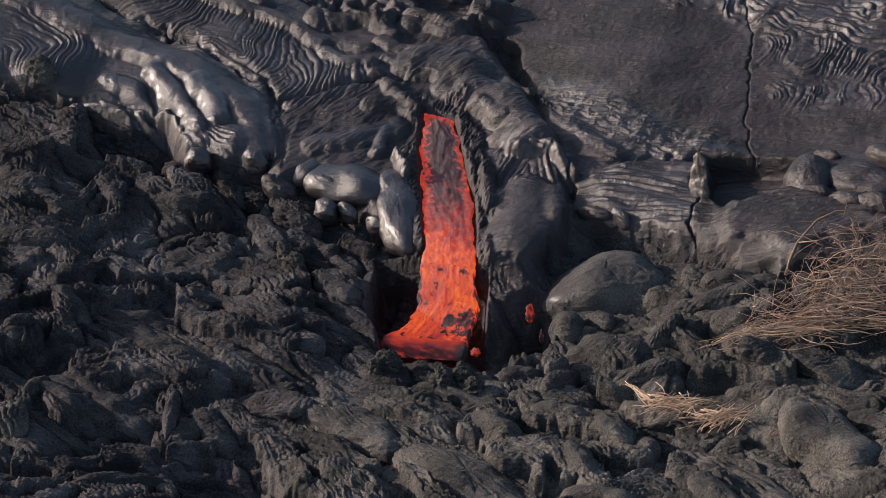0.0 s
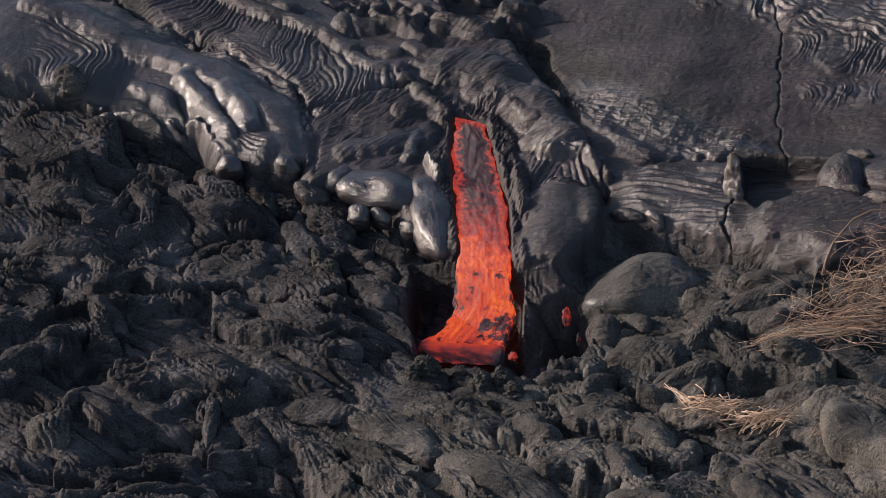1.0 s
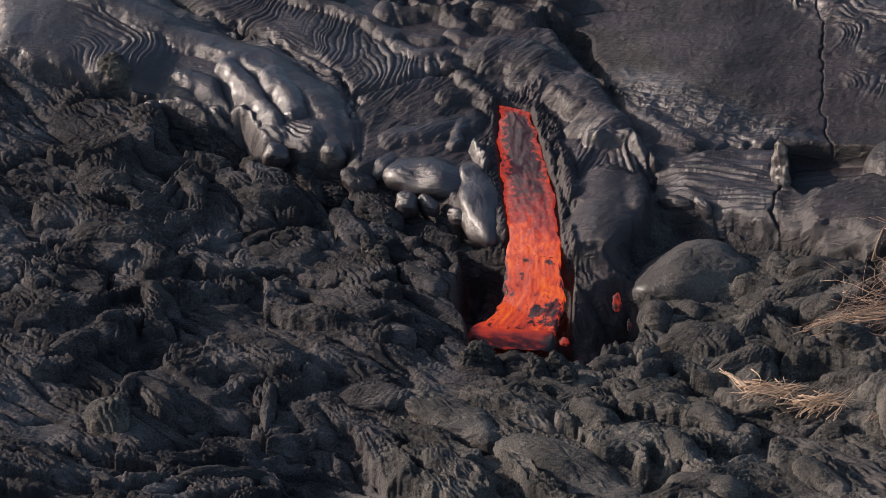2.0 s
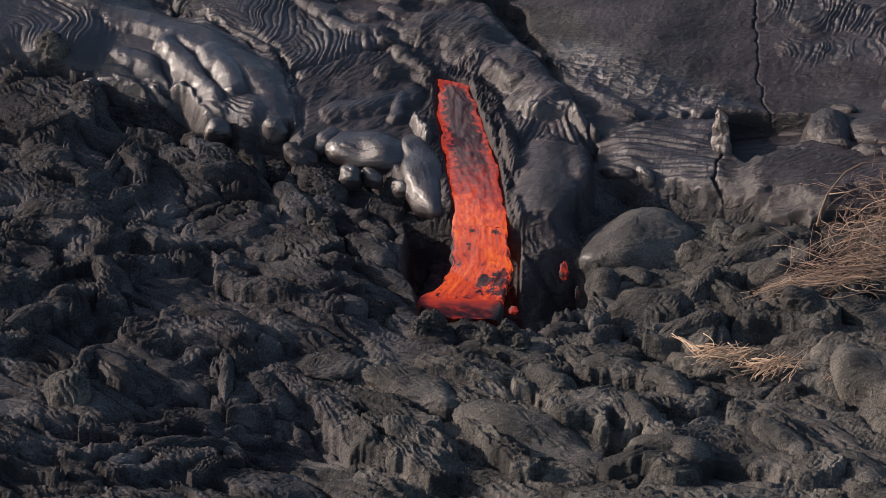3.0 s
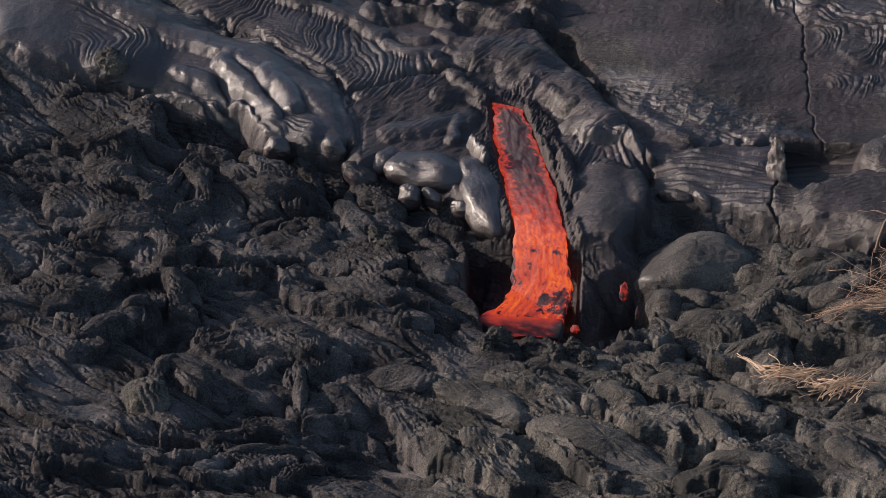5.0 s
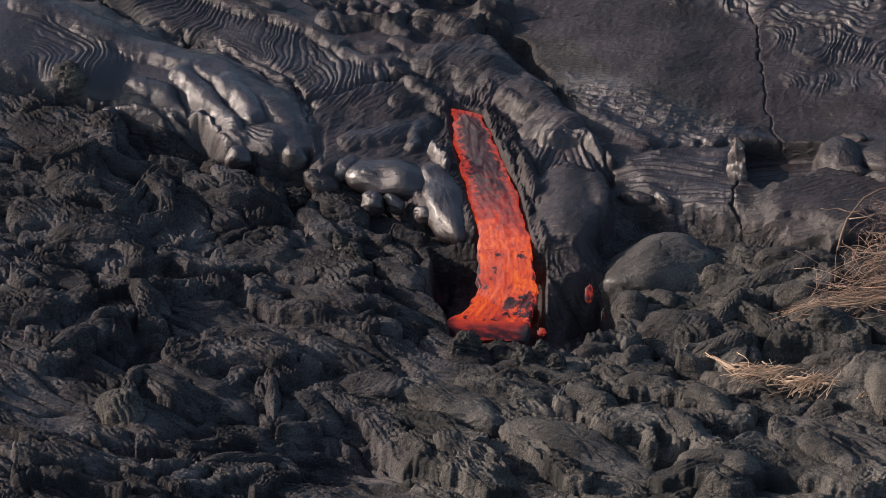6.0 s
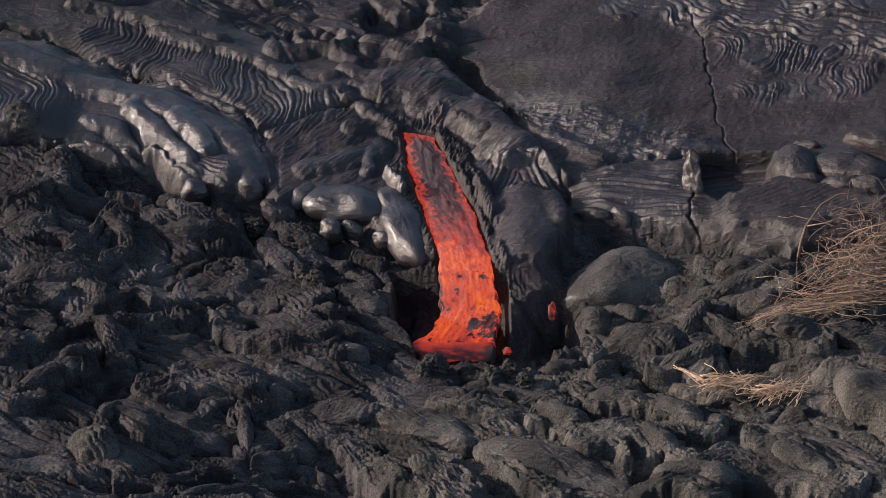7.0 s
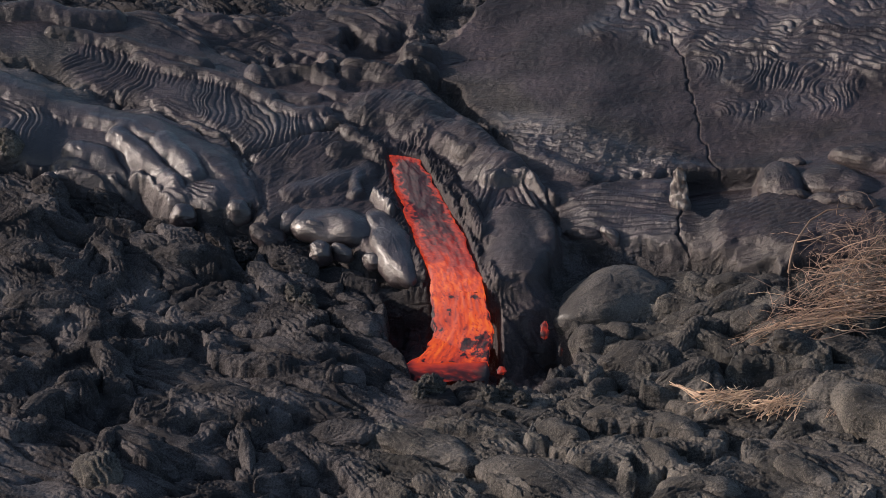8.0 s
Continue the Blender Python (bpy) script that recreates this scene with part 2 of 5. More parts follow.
FRONT_LEFT = [
    ([(-3.59, -4.94), (-3.24, -4.62), (-2.90, -4.21)], 0.29, 0.23),
    ([(-3.57, -5.29), (-3.25, -5.42), (-2.95, -5.14)], 0.22, 0.20),
    ([(-4.57, -5.76), (-4.24, -5.46), (-3.86, -5.67)], 0.22, 0.20),
    ([(-5.27, -6.13), (-4.97, -6.01), (-4.74, -5.99)], 0.20, 0.16),
    ([(-7.84, -6.53), (-7.40, -6.68), (-6.83, -6.95), (-6.16, -7.36)], 0.20, 0.18),
    ([(-5.97, -6.11), (-5.63, -6.20), (-5.19, -6.52)], 0.13, 0.14),
    ([(-5.73, -7.29), (-5.42, -7.06), (-5.11, -6.61)], 0.13, 0.14),
    ([(-5.48, -7.84), (-5.14, -7.39), (-4.73, -6.83)], 0.16, 0.15),
    ([(-4.90, -6.55), (-4.67, -6.94), (-4.35, -7.24), (-3.92, -7.12)], 0.20, 0.18),
    ([(-5.35, -8.06), (-4.85, -7.68), (-4.35, -7.17)], 0.17, 0.15),
]
FRONT_LEFT_LOW = [
    ([(-7.89, -7.96), (-7.34, -7.99), (-6.79, -8.03), (-6.23, -8.22)], 0.17, 0.16),
    ([(-7.01, -7.17), (-6.44, -7.27), (-5.88, -7.27)], 0.15, 0.11),
    ([(-3.92, -5.95), (-3.54, -5.84)], 0.17, 0.14),
    ([(-3.73, -6.32), (-3.45, -6.89)], 0.18, 0.15),
    ([(-3.97, -7.90), (-3.74, -7.47), (-3.45, -7.32)], 0.17, 0.18),
    ([(-3.00, -1.35), (-2.60, -1.57), (-2.00, -1.73)], 0.12, 0.10),
    ([(-3.02, -2.38), (-2.62, -2.82), (-2.04, -3.28)], 0.24, 0.15),
    ([(-7.94, -7.16), (-7.56, -7.23), (-7.09, -7.28)], 0.20, 0.11),
]
PIT_EDGE = [
    ([(-2.54, 2.11), (-2.23, 1.94), (-1.82, 1.76)], 0.20, 0.11),
    ([(-2.46, 1.09), (-2.25, 0.73), (-2.16, 0.48)], 0.15, 0.15),
    ([(-2.55, 1.52), (-2.23, 1.74)], 0.12, 0.10),
    ([(-1.74, 0.68), (-1.44, 0.26)], 0.27, 0.14),
    ([(-2.99, -0.02), (-2.58, -0.07), (-2.07, -0.21)], 0.22, 0.14),
    ([(-2.79, -0.43), (-2.28, -0.69), (-1.78, -0.97)], 0.20, 0.14),
    ([(-1.50, 1.99), (-1.19, 1.73)], 0.20, 0.15),
    ([(-2.80, -1.19), (-2.64, -1.44), (-2.30, -1.71), (-1.98, -1.68)], 0.09, 0.07),
    ([(-2.24, -1.54), (-2.07, -1.26), (-2.12, -0.89)], 0.09, 0.07),
    ([(-2.49, -1.05), (-2.19, -1.14)], 0.06, 0.06),
]
SLAB_RIDGES = [
    ([(-2.85, -4.24), (-2.47, -4.83), (-2.04, -5.44), (-1.73, -6.19), (-1.38, -7.04)], 0.27, 0.30),
    ([(-1.67, -4.07), (-1.09, -4.34), (-0.62, -4.75), (0.13, -5.14)], 0.27, 0.22),
    ([(-2.27, -4.80), (-1.70, -5.24), (-1.04, -5.66), (-0.40, -6.32)], 0.29, 0.22),
    ([(-0.07, -5.33), (0.41, -5.45), (0.85, -6.04), (1.31, -6.28)], 0.27, 0.22),
    ([(-0.48, -3.83), (-0.00, -4.04), (0.66, -4.38)], 0.20, 0.17),
    ([(-1.35, -6.08), (-0.80, -6.59), (-0.17, -7.27)], 0.29, 0.22),
    ([(0.37, -6.15), (0.78, -7.14), (1.29, -7.88)], 0.24, 0.26),
    ([(1.22, -4.74), (1.51, -4.14), (1.75, -4.20)], 0.27, 0.26),
    ([(1.60, -4.96), (1.92, -5.72), (2.45, -6.27)], 0.22, 0.19),
    ([(-1.20, -7.20), (-0.65, -7.49), (-0.11, -8.01)], 0.24, 0.19),
]
FRONT_RIGHT = [
    ([(1.98, -6.16), (2.47, -6.06), (2.78, -6.84)], 0.41, 0.34),
    ([(3.01, -6.39), (3.31, -7.16), (3.61, -7.94), (4.01, -8.53)], 0.24, 0.30),
    ([(3.72, -7.72), (4.13, -7.41), (4.26, -7.91)], 0.29, 0.29),
    ([(4.57, -6.86), (4.85, -7.64), (4.97, -8.14)], 0.20, 0.26),
    ([(2.75, -8.22), (3.14, -7.98), (3.69, -8.88)], 0.34, 0.29),
    ([(5.20, -7.78), (5.59, -8.38), (6.02, -9.22)], 0.24, 0.26),
    ([(4.24, -8.09), (5.04, -8.39), (5.68, -9.08)], 0.49, 0.26),
    ([(3.23, -6.07), (3.67, -6.44), (4.05, -6.43)], 0.22, 0.20),
    ([(2.23, -4.30), (2.80, -4.46), (3.24, -4.91)], 0.27, 0.26),
    ([(3.38, -5.47), (3.82, -5.85)], 0.24, 0.21),
]
RIGHT_LOBES = [
    ([(3.47, -3.42), (3.97, -3.41), (4.23, -3.72)], 0.29, 0.29),
    ([(5.04, -3.47), (5.63, -3.48), (6.25, -3.98)], 0.32, 0.25),
    ([(6.32, -4.94), (6.62, -5.51), (6.87, -6.29)], 0.41, 0.17),
    ([(5.54, -2.53), (6.11, -2.74), (7.27, -2.88)], 0.32, 0.20),
    ([(4.59, -2.18), (5.00, -2.97)], 0.24, 0.20),
    ([(4.85, -1.56), (5.47, -1.37), (5.81, -1.91)], 0.44, 0.29),
    ([(4.12, -0.80), (4.51, -0.93), (4.26, -1.45)], 0.22, 0.20),
    ([(1.87, -2.44), (2.17, -2.43), (2.46, -2.60)], 0.24, 0.22),
    ([(3.36, -2.53), (3.74, -2.74)], 0.17, 0.14),
    ([(4.68, -0.19), (5.25, -0.58), (5.43, -0.84)], 0.24, 0.20),
]
GASHES = [
    ([(-5.95, 0.46), (-5.35, 0.39), (-4.84, 0.30), (-4.22, -0.12)], 0.11, 0.24),
    ([(-4.22, 2.23), (-3.80, 2.43), (-3.28, 2.27)], 0.14, 0.16),
    ([(-7.19, 0.28), (-6.87, -0.19), (-7.06, -0.52)], 0.12, 0.20),
    ([(-5.18, -4.57), (-4.40, -4.60), (-3.92, -4.48)], 0.16, 0.20),
    ([(-6.39, -2.77), (-5.80, -2.59), (-5.21, -2.31)], 0.10, 0.18),
    ([(-3.73, -5.58), (-3.06, -5.68)], 0.12, 0.18),
    ([(-2.97, -5.99), (-2.31, -6.68), (-1.86, -7.16)], 0.40, 0.20),
    ([(3.26, -3.67), (4.05, -4.58)], 0.12, 0.16),
]
GASHES_RIGHT = [
    ([(3.01, -3.21), (3.50, -3.16)], 0.10, 0.20),
    ([(5.96, -0.69), (6.13, -0.95)], 0.14, 0.20),
    ([(2.69, -6.77), (2.69, -7.90)], 0.14, 0.26),
    ([(3.42, -5.10), (4.08, -5.24), (4.64, -5.44)], 0.10, 0.20),
    ([(5.87, -6.23), (6.72, -6.91)], 0.12, 0.20),
    ([(-0.18, -5.76), (0.18, -6.05)], 0.10, 0.18),
    ([(1.67, -5.39), (2.02, -5.82)], 0.10, 0.14),
    ([(3.61, -0.87), (4.06, -1.52)], 0.12, 0.18),
]
RIM = [
    ([(-8.69, 8.62), (-8.01, 8.38), (-7.45, 8.03), (-6.66, 7.50), (-5.75, 7.06), (-4.98, 6.62), (-4.23, 6.09), (-3.67, 5.57), (-3.39, 4.85), (-3.31, 3.95)], 0.42, 0.18),
]
BANK_FOLDS = [
    ([(-6.12, 7.04), (-5.75, 6.83), (-5.33, 6.59), (-4.91, 6.15), (-4.75, 5.78)], 0.17, 0.16),
    ([(-5.63, 6.48), (-5.32, 6.00), (-4.94, 5.49), (-4.59, 4.83)], 0.24, 0.18),
    ([(-4.75, 6.18), (-4.47, 5.75), (-4.21, 5.08)], 0.30, 0.21),
    ([(-6.94, 5.78), (-6.40, 5.67), (-6.07, 5.47)], 0.34, 0.18),
    ([(-5.96, 5.34), (-5.61, 5.17), (-5.22, 5.08)], 0.26, 0.20),
    ([(-6.52, 6.25), (-6.08, 6.06), (-5.73, 5.63)], 0.26, 0.16),
    ([(-5.31, 5.34), (-4.98, 4.89)], 0.17, 0.14),
]
APRON_FOLDS = [
    ([(-4.66, 4.41), (-4.12, 4.42), (-3.48, 4.53)], 0.46, 0.14),
    ([(-5.13, 4.37), (-4.76, 4.12), (-4.23, 3.94)], 0.24, 0.11),
    ([(-4.12, 3.81), (-3.80, 3.73)], 0.14, 0.08),
]
LEVEE = [
    ([(-5.11, 9.21), (-4.55, 8.79), (-3.90, 8.56), (-3.12, 8.12), (-2.59, 7.67)], 0.21, 0.16),
    ([(-2.68, 7.90), (-2.13, 7.67), (-1.69, 7.45)], 0.16, 0.12),
    ([(-2.47, 7.41), (-2.03, 7.04), (-1.59, 6.92)], 0.20, 0.14),
    ([(-1.46, 7.65), (-1.03, 7.33), (-0.48, 7.18)], 0.17, 0.12),
    ([(-1.47, 6.55), (-1.07, 5.95), (-0.74, 5.46)], 0.15, 0.15),
    ([(-1.32, 7.08), (-0.98, 6.78)], 0.11, 0.10),
    ([(-0.76, 6.85), (-0.27, 6.33)], 0.15, 0.12),
    ([(-6.77, 10.16), (-5.94, 9.94), (-5.27, 9.63), (-4.50, 9.14), (-3.84, 8.89)], 0.22, 0.18),
    ([(-8.07, 11.15), (-7.16, 11.03), (-6.37, 10.69), (-5.58, 10.58)], 0.30, 0.24),
    ([(-4.07, 10.96), (-3.29, 10.54), (-2.72, 10.50)], 0.26, 0.16),
]
NECK_LOBES = [
    ([(-0.65, 6.85), (-0.17, 6.74), (0.21, 6.41)], 0.55, 0.23),
    ([(0.40, 5.82), (0.87, 5.58), (1.19, 5.00), (1.64, 4.24)], 0.48, 0.27),
    ([(0.60, 5.31), (1.03, 4.85)], 0.23, 0.27),
    ([(-0.09, 5.97), (0.44, 5.54)], 0.32, 0.14),
    ([(1.13, 4.33), (1.65, 4.10)], 0.36, 0.20),
    ([(-1.40, 5.64), (-0.97, 5.63), (-0.65, 5.36)], 0.23, 0.11),
]
FALL_LOBES = [
    ([(-0.85, 3.96), (-0.60, 3.26)], 0.10, 0.21),
    ([(-1.10, 4.78), (-1.19, 4.16)], 0.16, 0.13),
    ([(-2.35, 4.44), (-1.65, 4.60), (-0.99, 4.87)], 0.34, 0.11),
]
FACE = [
    ([(1.58, 2.45), (1.59, 1.50), (1.62, 0.32)], 0.62, 0.26),
    ([(0.87, 3.24), (0.96, 2.66), (1.02, 2.23)], 0.18, 0.20),
    ([(2.08, 2.41), (2.20, 1.58)], 0.30, 0.20),
    ([(1.32, 3.83), (2.06, 3.73), (2.44, 3.04)], 0.14, 0.22),
    ([(0.56, 3.56), (0.66, 2.98)], 0.09, 0.14),
]
FAR_LOBES = [
    ([(0.24, 8.64), (0.57, 8.65)], 0.40, 0.26),
    ([(0.22, 8.26), (0.55, 8.12)], 0.30, 0.26),
    ([(-2.67, 8.55), (-2.00, 8.69), (-1.55, 8.53)], 0.40, 0.20),
    ([(-0.89, 8.23), (-0.12, 7.96)], 0.30, 0.17),
    ([(-1.88, 9.11), (-1.43, 8.99)], 0.26, 0.17),
    ([(-2.44, 9.23), (-2.10, 8.97)], 0.26, 0.16),
    ([(-1.56, 8.20), (-1.24, 7.78)], 0.20, 0.13),
]
STRANDS_A = [(-4.78, 9.44), (-4.84, 8.89), (-5.06, 8.42), (-5.57, 8.09), (-6.30, 7.82)]
STRANDS_A_AT = [(-6.60, 9.59), (-4.78, 9.67), (-4.77, 8.81), (-5.01, 8.19), (-5.78, 7.69), (-6.67, 7.67), (-6.80, 8.40)]
STRANDS_B = [(-3.03, 7.87), (-3.11, 7.15), (-3.29, 6.71), (-3.62, 6.42), (-4.12, 6.34), (-4.78, 6.60)]
STRANDS_B_AT = [(-4.77, 8.81), (-3.56, 8.50), (-2.99, 7.94), (-3.04, 7.04), (-3.22, 6.30), (-3.68, 6.08), (-4.45, 6.45), (-5.45, 7.29), (-5.34, 7.91)]
STRANDS_C = [(-2.99, 7.87), (-2.77, 7.55), (-2.57, 7.07), (-2.51, 6.56), (-2.60, 6.10), (-2.88, 5.72)]
STRANDS_C_AT = [(-3.03, 8.02), (-2.46, 7.76), (-1.59, 6.97), (-1.47, 6.33), (-2.05, 5.93), (-2.66, 5.60), (-3.14, 5.70), (-3.27, 6.22), (-3.06, 7.04)]
STRANDS_D = [(-8.68, 8.21), (-8.00, 7.82), (-7.42, 7.19), (-7.51, 6.61)]
STRANDS_E = [(-5.22, 11.01), (-4.44, 10.50), (-3.55, 10.01), (-2.87, 10.00), (-2.15, 10.33)]
STRANDS_E_AT = [(-5.55, 11.45), (-2.31, 11.38), (-1.93, 10.29), (-2.56, 9.51), (-3.57, 9.73), (-4.57, 10.19), (-5.35, 10.61)]
STRANDS_D_AT = [(-8.69, 8.60), (-8.02, 8.44), (-7.22, 7.59), (-6.44, 7.27), (-7.19, 6.64), (-7.94, 6.38), (-8.61, 6.68)]
CORNER_A = [(4.17, 9.22), (4.73, 8.32), (5.49, 7.32), (6.50, 6.59), (7.70, 5.80), (9.14, 4.74)]
CORNER_A_AT = [(3.63, 8.61), (4.26, 9.06), (4.81, 9.73), (9.94, 7.67), (9.34, 4.54), (8.28, 5.30), (7.48, 5.79), (6.47, 6.41), (5.46, 7.14), (4.67, 7.92)]
CORNER_B = [(5.99, 6.78), (6.10, 6.34), (5.91, 5.96), (5.64, 5.83)]
CORNER_B_AT = [(5.67, 6.89), (6.92, 6.31), (8.44, 5.61), (8.33, 4.74), (7.41, 4.87), (6.60, 5.33), (5.91, 5.93)]
CORNER_C = [(6.36, 5.05), (6.46, 4.76), (6.34, 4.50)]
CORNER_C_AT = [(6.04, 5.15), (6.99, 4.98), (8.33, 4.70), (8.26, 4.12), (7.02, 4.24), (6.19, 4.45)]
ARCH = [(1.08, 3.12), (1.27, 3.73), (1.60, 3.97), (1.96, 3.67), (2.12, 2.89)]
ARCH_AT = [(1.01, 4.21), (1.46, 4.26), (2.19, 3.95), (2.46, 3.18), (2.16, 2.77), (1.71, 3.06), (1.39, 3.02), (1.08, 3.16)]
BALL = [(-2.70, -1.58), (-2.46, -1.84), (-2.10, -1.73), (-2.01, -1.36), (-2.19, -1.02)]
BALL_AT = [(-2.83, -0.74), (-2.28, -0.68), (-1.87, -1.20), (-1.91, -1.95), (-2.51, -2.09), (-2.85, -1.66)]


def base_z(x, y):
    x, y = 14 * np.tanh(x / 14), 14 * np.tanh(y / 14)
    return -0.371 + 0.0926 * x + 0.0642 * y + 0.0138 * x * x + 0.0031 * x * y + 0.0144 * y * y


def fresh_at(x, y):
    xw, yw = x + 0.12 * fbm(x, y, 0.6, 3, seed=91), y + 0.2 * fbm(x, y, 0.6, 3, seed=92)
    out = 0
    for zone, soft in ((PLAIN, 0.15), (ROPY, 0.12), (SILVER, 0.06), (FAN, 0.08), (SHELF, 0.1), (STRIP, 0.15), (JOIN, 0.1), (NECK, 0.1), (SEAM, 0.1)):
        out = np.maximum(out, inside(xw, yw, zone, soft))
    return out


def turned(x, y, degrees):
    """Coordinates along and across a heading."""
    c, s = math.cos(radians(degrees)), math.sin(radians(degrees))
    return c * x + s * y, c * y - s * x


def ridged(x, y, heading, long, short, seed, octaves=2):
    """Long rounded folds that run along the heading, 0 to 1."""
    s, n = turned(x, y, heading)
    s, n = s / long, n / short
    n = n + 0.9 * fbm(s, n * 0.25, 1.3, 2, seed=seed + 50)
    out, amp = 0, 1.0
    for o in range(octaves):
        out = out + amp * (1 - np.abs(vnoise(s * (1 + o), n * (1 + o * 1.1) + 31.7 * o, seed + o)) * 1.6)
        amp *= 0.45
    return out / 1.45


def rope(phase):
    """The profile of ropes lying side by side: round backs and narrow gaps."""
    return np.sqrt(np.abs(np.sin(np.pi * phase)) + 1e-6)


def arcs(x, y, centre, spacing, wobble, seed):
    dx, dy = x - centre[0], y - centre[1]
    r = np.hypot(dx, dy) + wobble * fbm(x, y, 1.1, 2, seed=seed) + 0.05 * wobble * vnoise(x * 6, y * 6, seed + 9)
    return rope(r / spacing) * (0.55 + 0.6 * smooth(-0.5, 0.6, vnoise(x * 1.1, y * 1.1, seed + 3)))


def tongues(x, y, heading, long, wide, seed, roped):
    """Overlapping swollen tongues along the heading, some of them roped across, 0 to about 1.3."""
    s, n = turned(x + 0.28 * fbm(x, y, 1.5, 2, seed=seed + 60), y + 0.34 * fbm(x, y, 1.5, 2, seed=seed + 62), heading)
    f1, f2, who, ox, oy = cells(s / long, n / wide, 1.0, seed)
    dome = np.sqrt(np.clip(1 - 0.9 * f1 * f1, 0, 1)) * np.sqrt(smooth(-0.04, 0.30, f2 - f1))
    out = dome * (0.25 + who)
    if roped:
        phase = (ox * long - 1.1 * wide * oy * oy + 0.06 * fbm(x, y, 0.4, 2, seed=seed + 64)) / (0.08 + 0.06 * who) + 0.8 * vnoise(ox * long * 3, who * 9, seed + 66)
        out = out + roped * smooth(0.35, 0.6, np.modf(who * 7.3)[0]) * dome * rope(phase)
    return out


SILVERY = BANK_FOLDS + APRON_FOLDS + FALL_LOBES
FRESH_FOLDS = RIM + SILVERY + LEVEE + NECK_LOBES + FACE + FAR_LOBES
OLD_FOLDS = SLOPE_TOP + SLOPE_LEFT + SLOPE_MID + SLOPE_LOW + LEFT_FOOT + FRONT_LEFT + FRONT_LEFT_LOW + PIT_EDGE + SLAB_RIDGES + FRONT_RIGHT + RIGHT_LOBES


def raised(x, y, folds, ragged, size, seed, round_=0.5, wrinkle=0.0):
    """Rounded folds lying over one another: the height of the topmost."""
    xw, yw = x + ragged * fbm(x, y, size, 3, 0.6, seed=seed), y + 1.5 * ragged * fbm(x, y, size, 3, 0.6, seed=seed + 2)
    top = np.zeros(np.shape(x))
    for line, r, h in folds:
        xs, ys = [p[0] for p in line], [p[1] for p in line]
        box = (x > min(xs) - r - 0.4) & (x < max(xs) + r + 0.4) & (y > min(ys) - r - 0.4) & (y < max(ys) + r + 0.4)
        d, side, way = along(xw[box], yw[box], line)
        swell = 1 + 0.18 * vnoise(way * 0.5 / r + 7 * r, way * 0 + 11 * h + line[0][0], seed + 4)
        one = h * swell * np.clip(1 - (d / (r * swell)) ** 2, 0, 1) ** round_
        if wrinkle:
            one = np.minimum(one, 0.62 * h) + 0.12 * one
            crease = rope(d / (0.055 + 0.04 * np.modf(abs(3.7 * line[0][1]))[0]) + 0.9 * vnoise(way * 1.1, d * 2.5 + line[0][0], seed + 6))
            one = one + wrinkle * (0.2 + np.modf(abs(7.3 * line[0][0]))[0]) * crease * smooth(0.0, 0.5, one / h)
        top[box] = (top[box] ** 5 + one**5) ** 0.2 if round_ > 0.5 else np.maximum(top[box], one)
    return top


def strands(x, y, guide, spacing, wobble, seed):
    """Ropes side by side that follow a guide line, of uneven width and height."""
    (ax, ay), (bx, by), (cx, cy), (dx, dy) = guide[0], guide[1], guide[-2], guide[-1]
    line = [(ax + 9 * (ax - bx), ay + 9 * (ay - by)), *guide, (dx + 9 * (dx - cx), dy + 9 * (dy - cy))]
    d, side, way = along(x, y, line)
    n = side * d + wobble * fbm(x, y, 0.9, 2, seed=seed) + 0.12 * wobble * vnoise(x * 5, y * 5, seed + 9)
    phase = n / spacing + 0.7 * vnoise(n / spacing * 0.37, way * 0.25, seed + 5)
    tall = 0.45 + 0.75 * hash2(np.floor(phase), np.floor(phase) * 0, seed + 3)
    return rope(phase) * tall * (0.7 + 0.5 * vnoise(x * 1.3, y * 1.3, seed + 6))


def flow_ropes(x, y, seed):
    """Thin ropes that wind down the slope, swirling where the flow turned."""
    s, n = turned(x, y, -34)
    n = n + 0.50 * fbm(x, y, 1.7, 3, 0.45, seed=seed) + 0.05 * fbm(x, y, 0.25, 2, seed=seed + 5)
    phase = n / 0.105 + 0.8 * vnoise(n * 2.1, s * 0.4, seed + 8)
    tall = 0.35 + 0.8 * hash2(np.floor(phase), np.floor(phase) * 0, seed + 3)
    return rope(phase) * tall


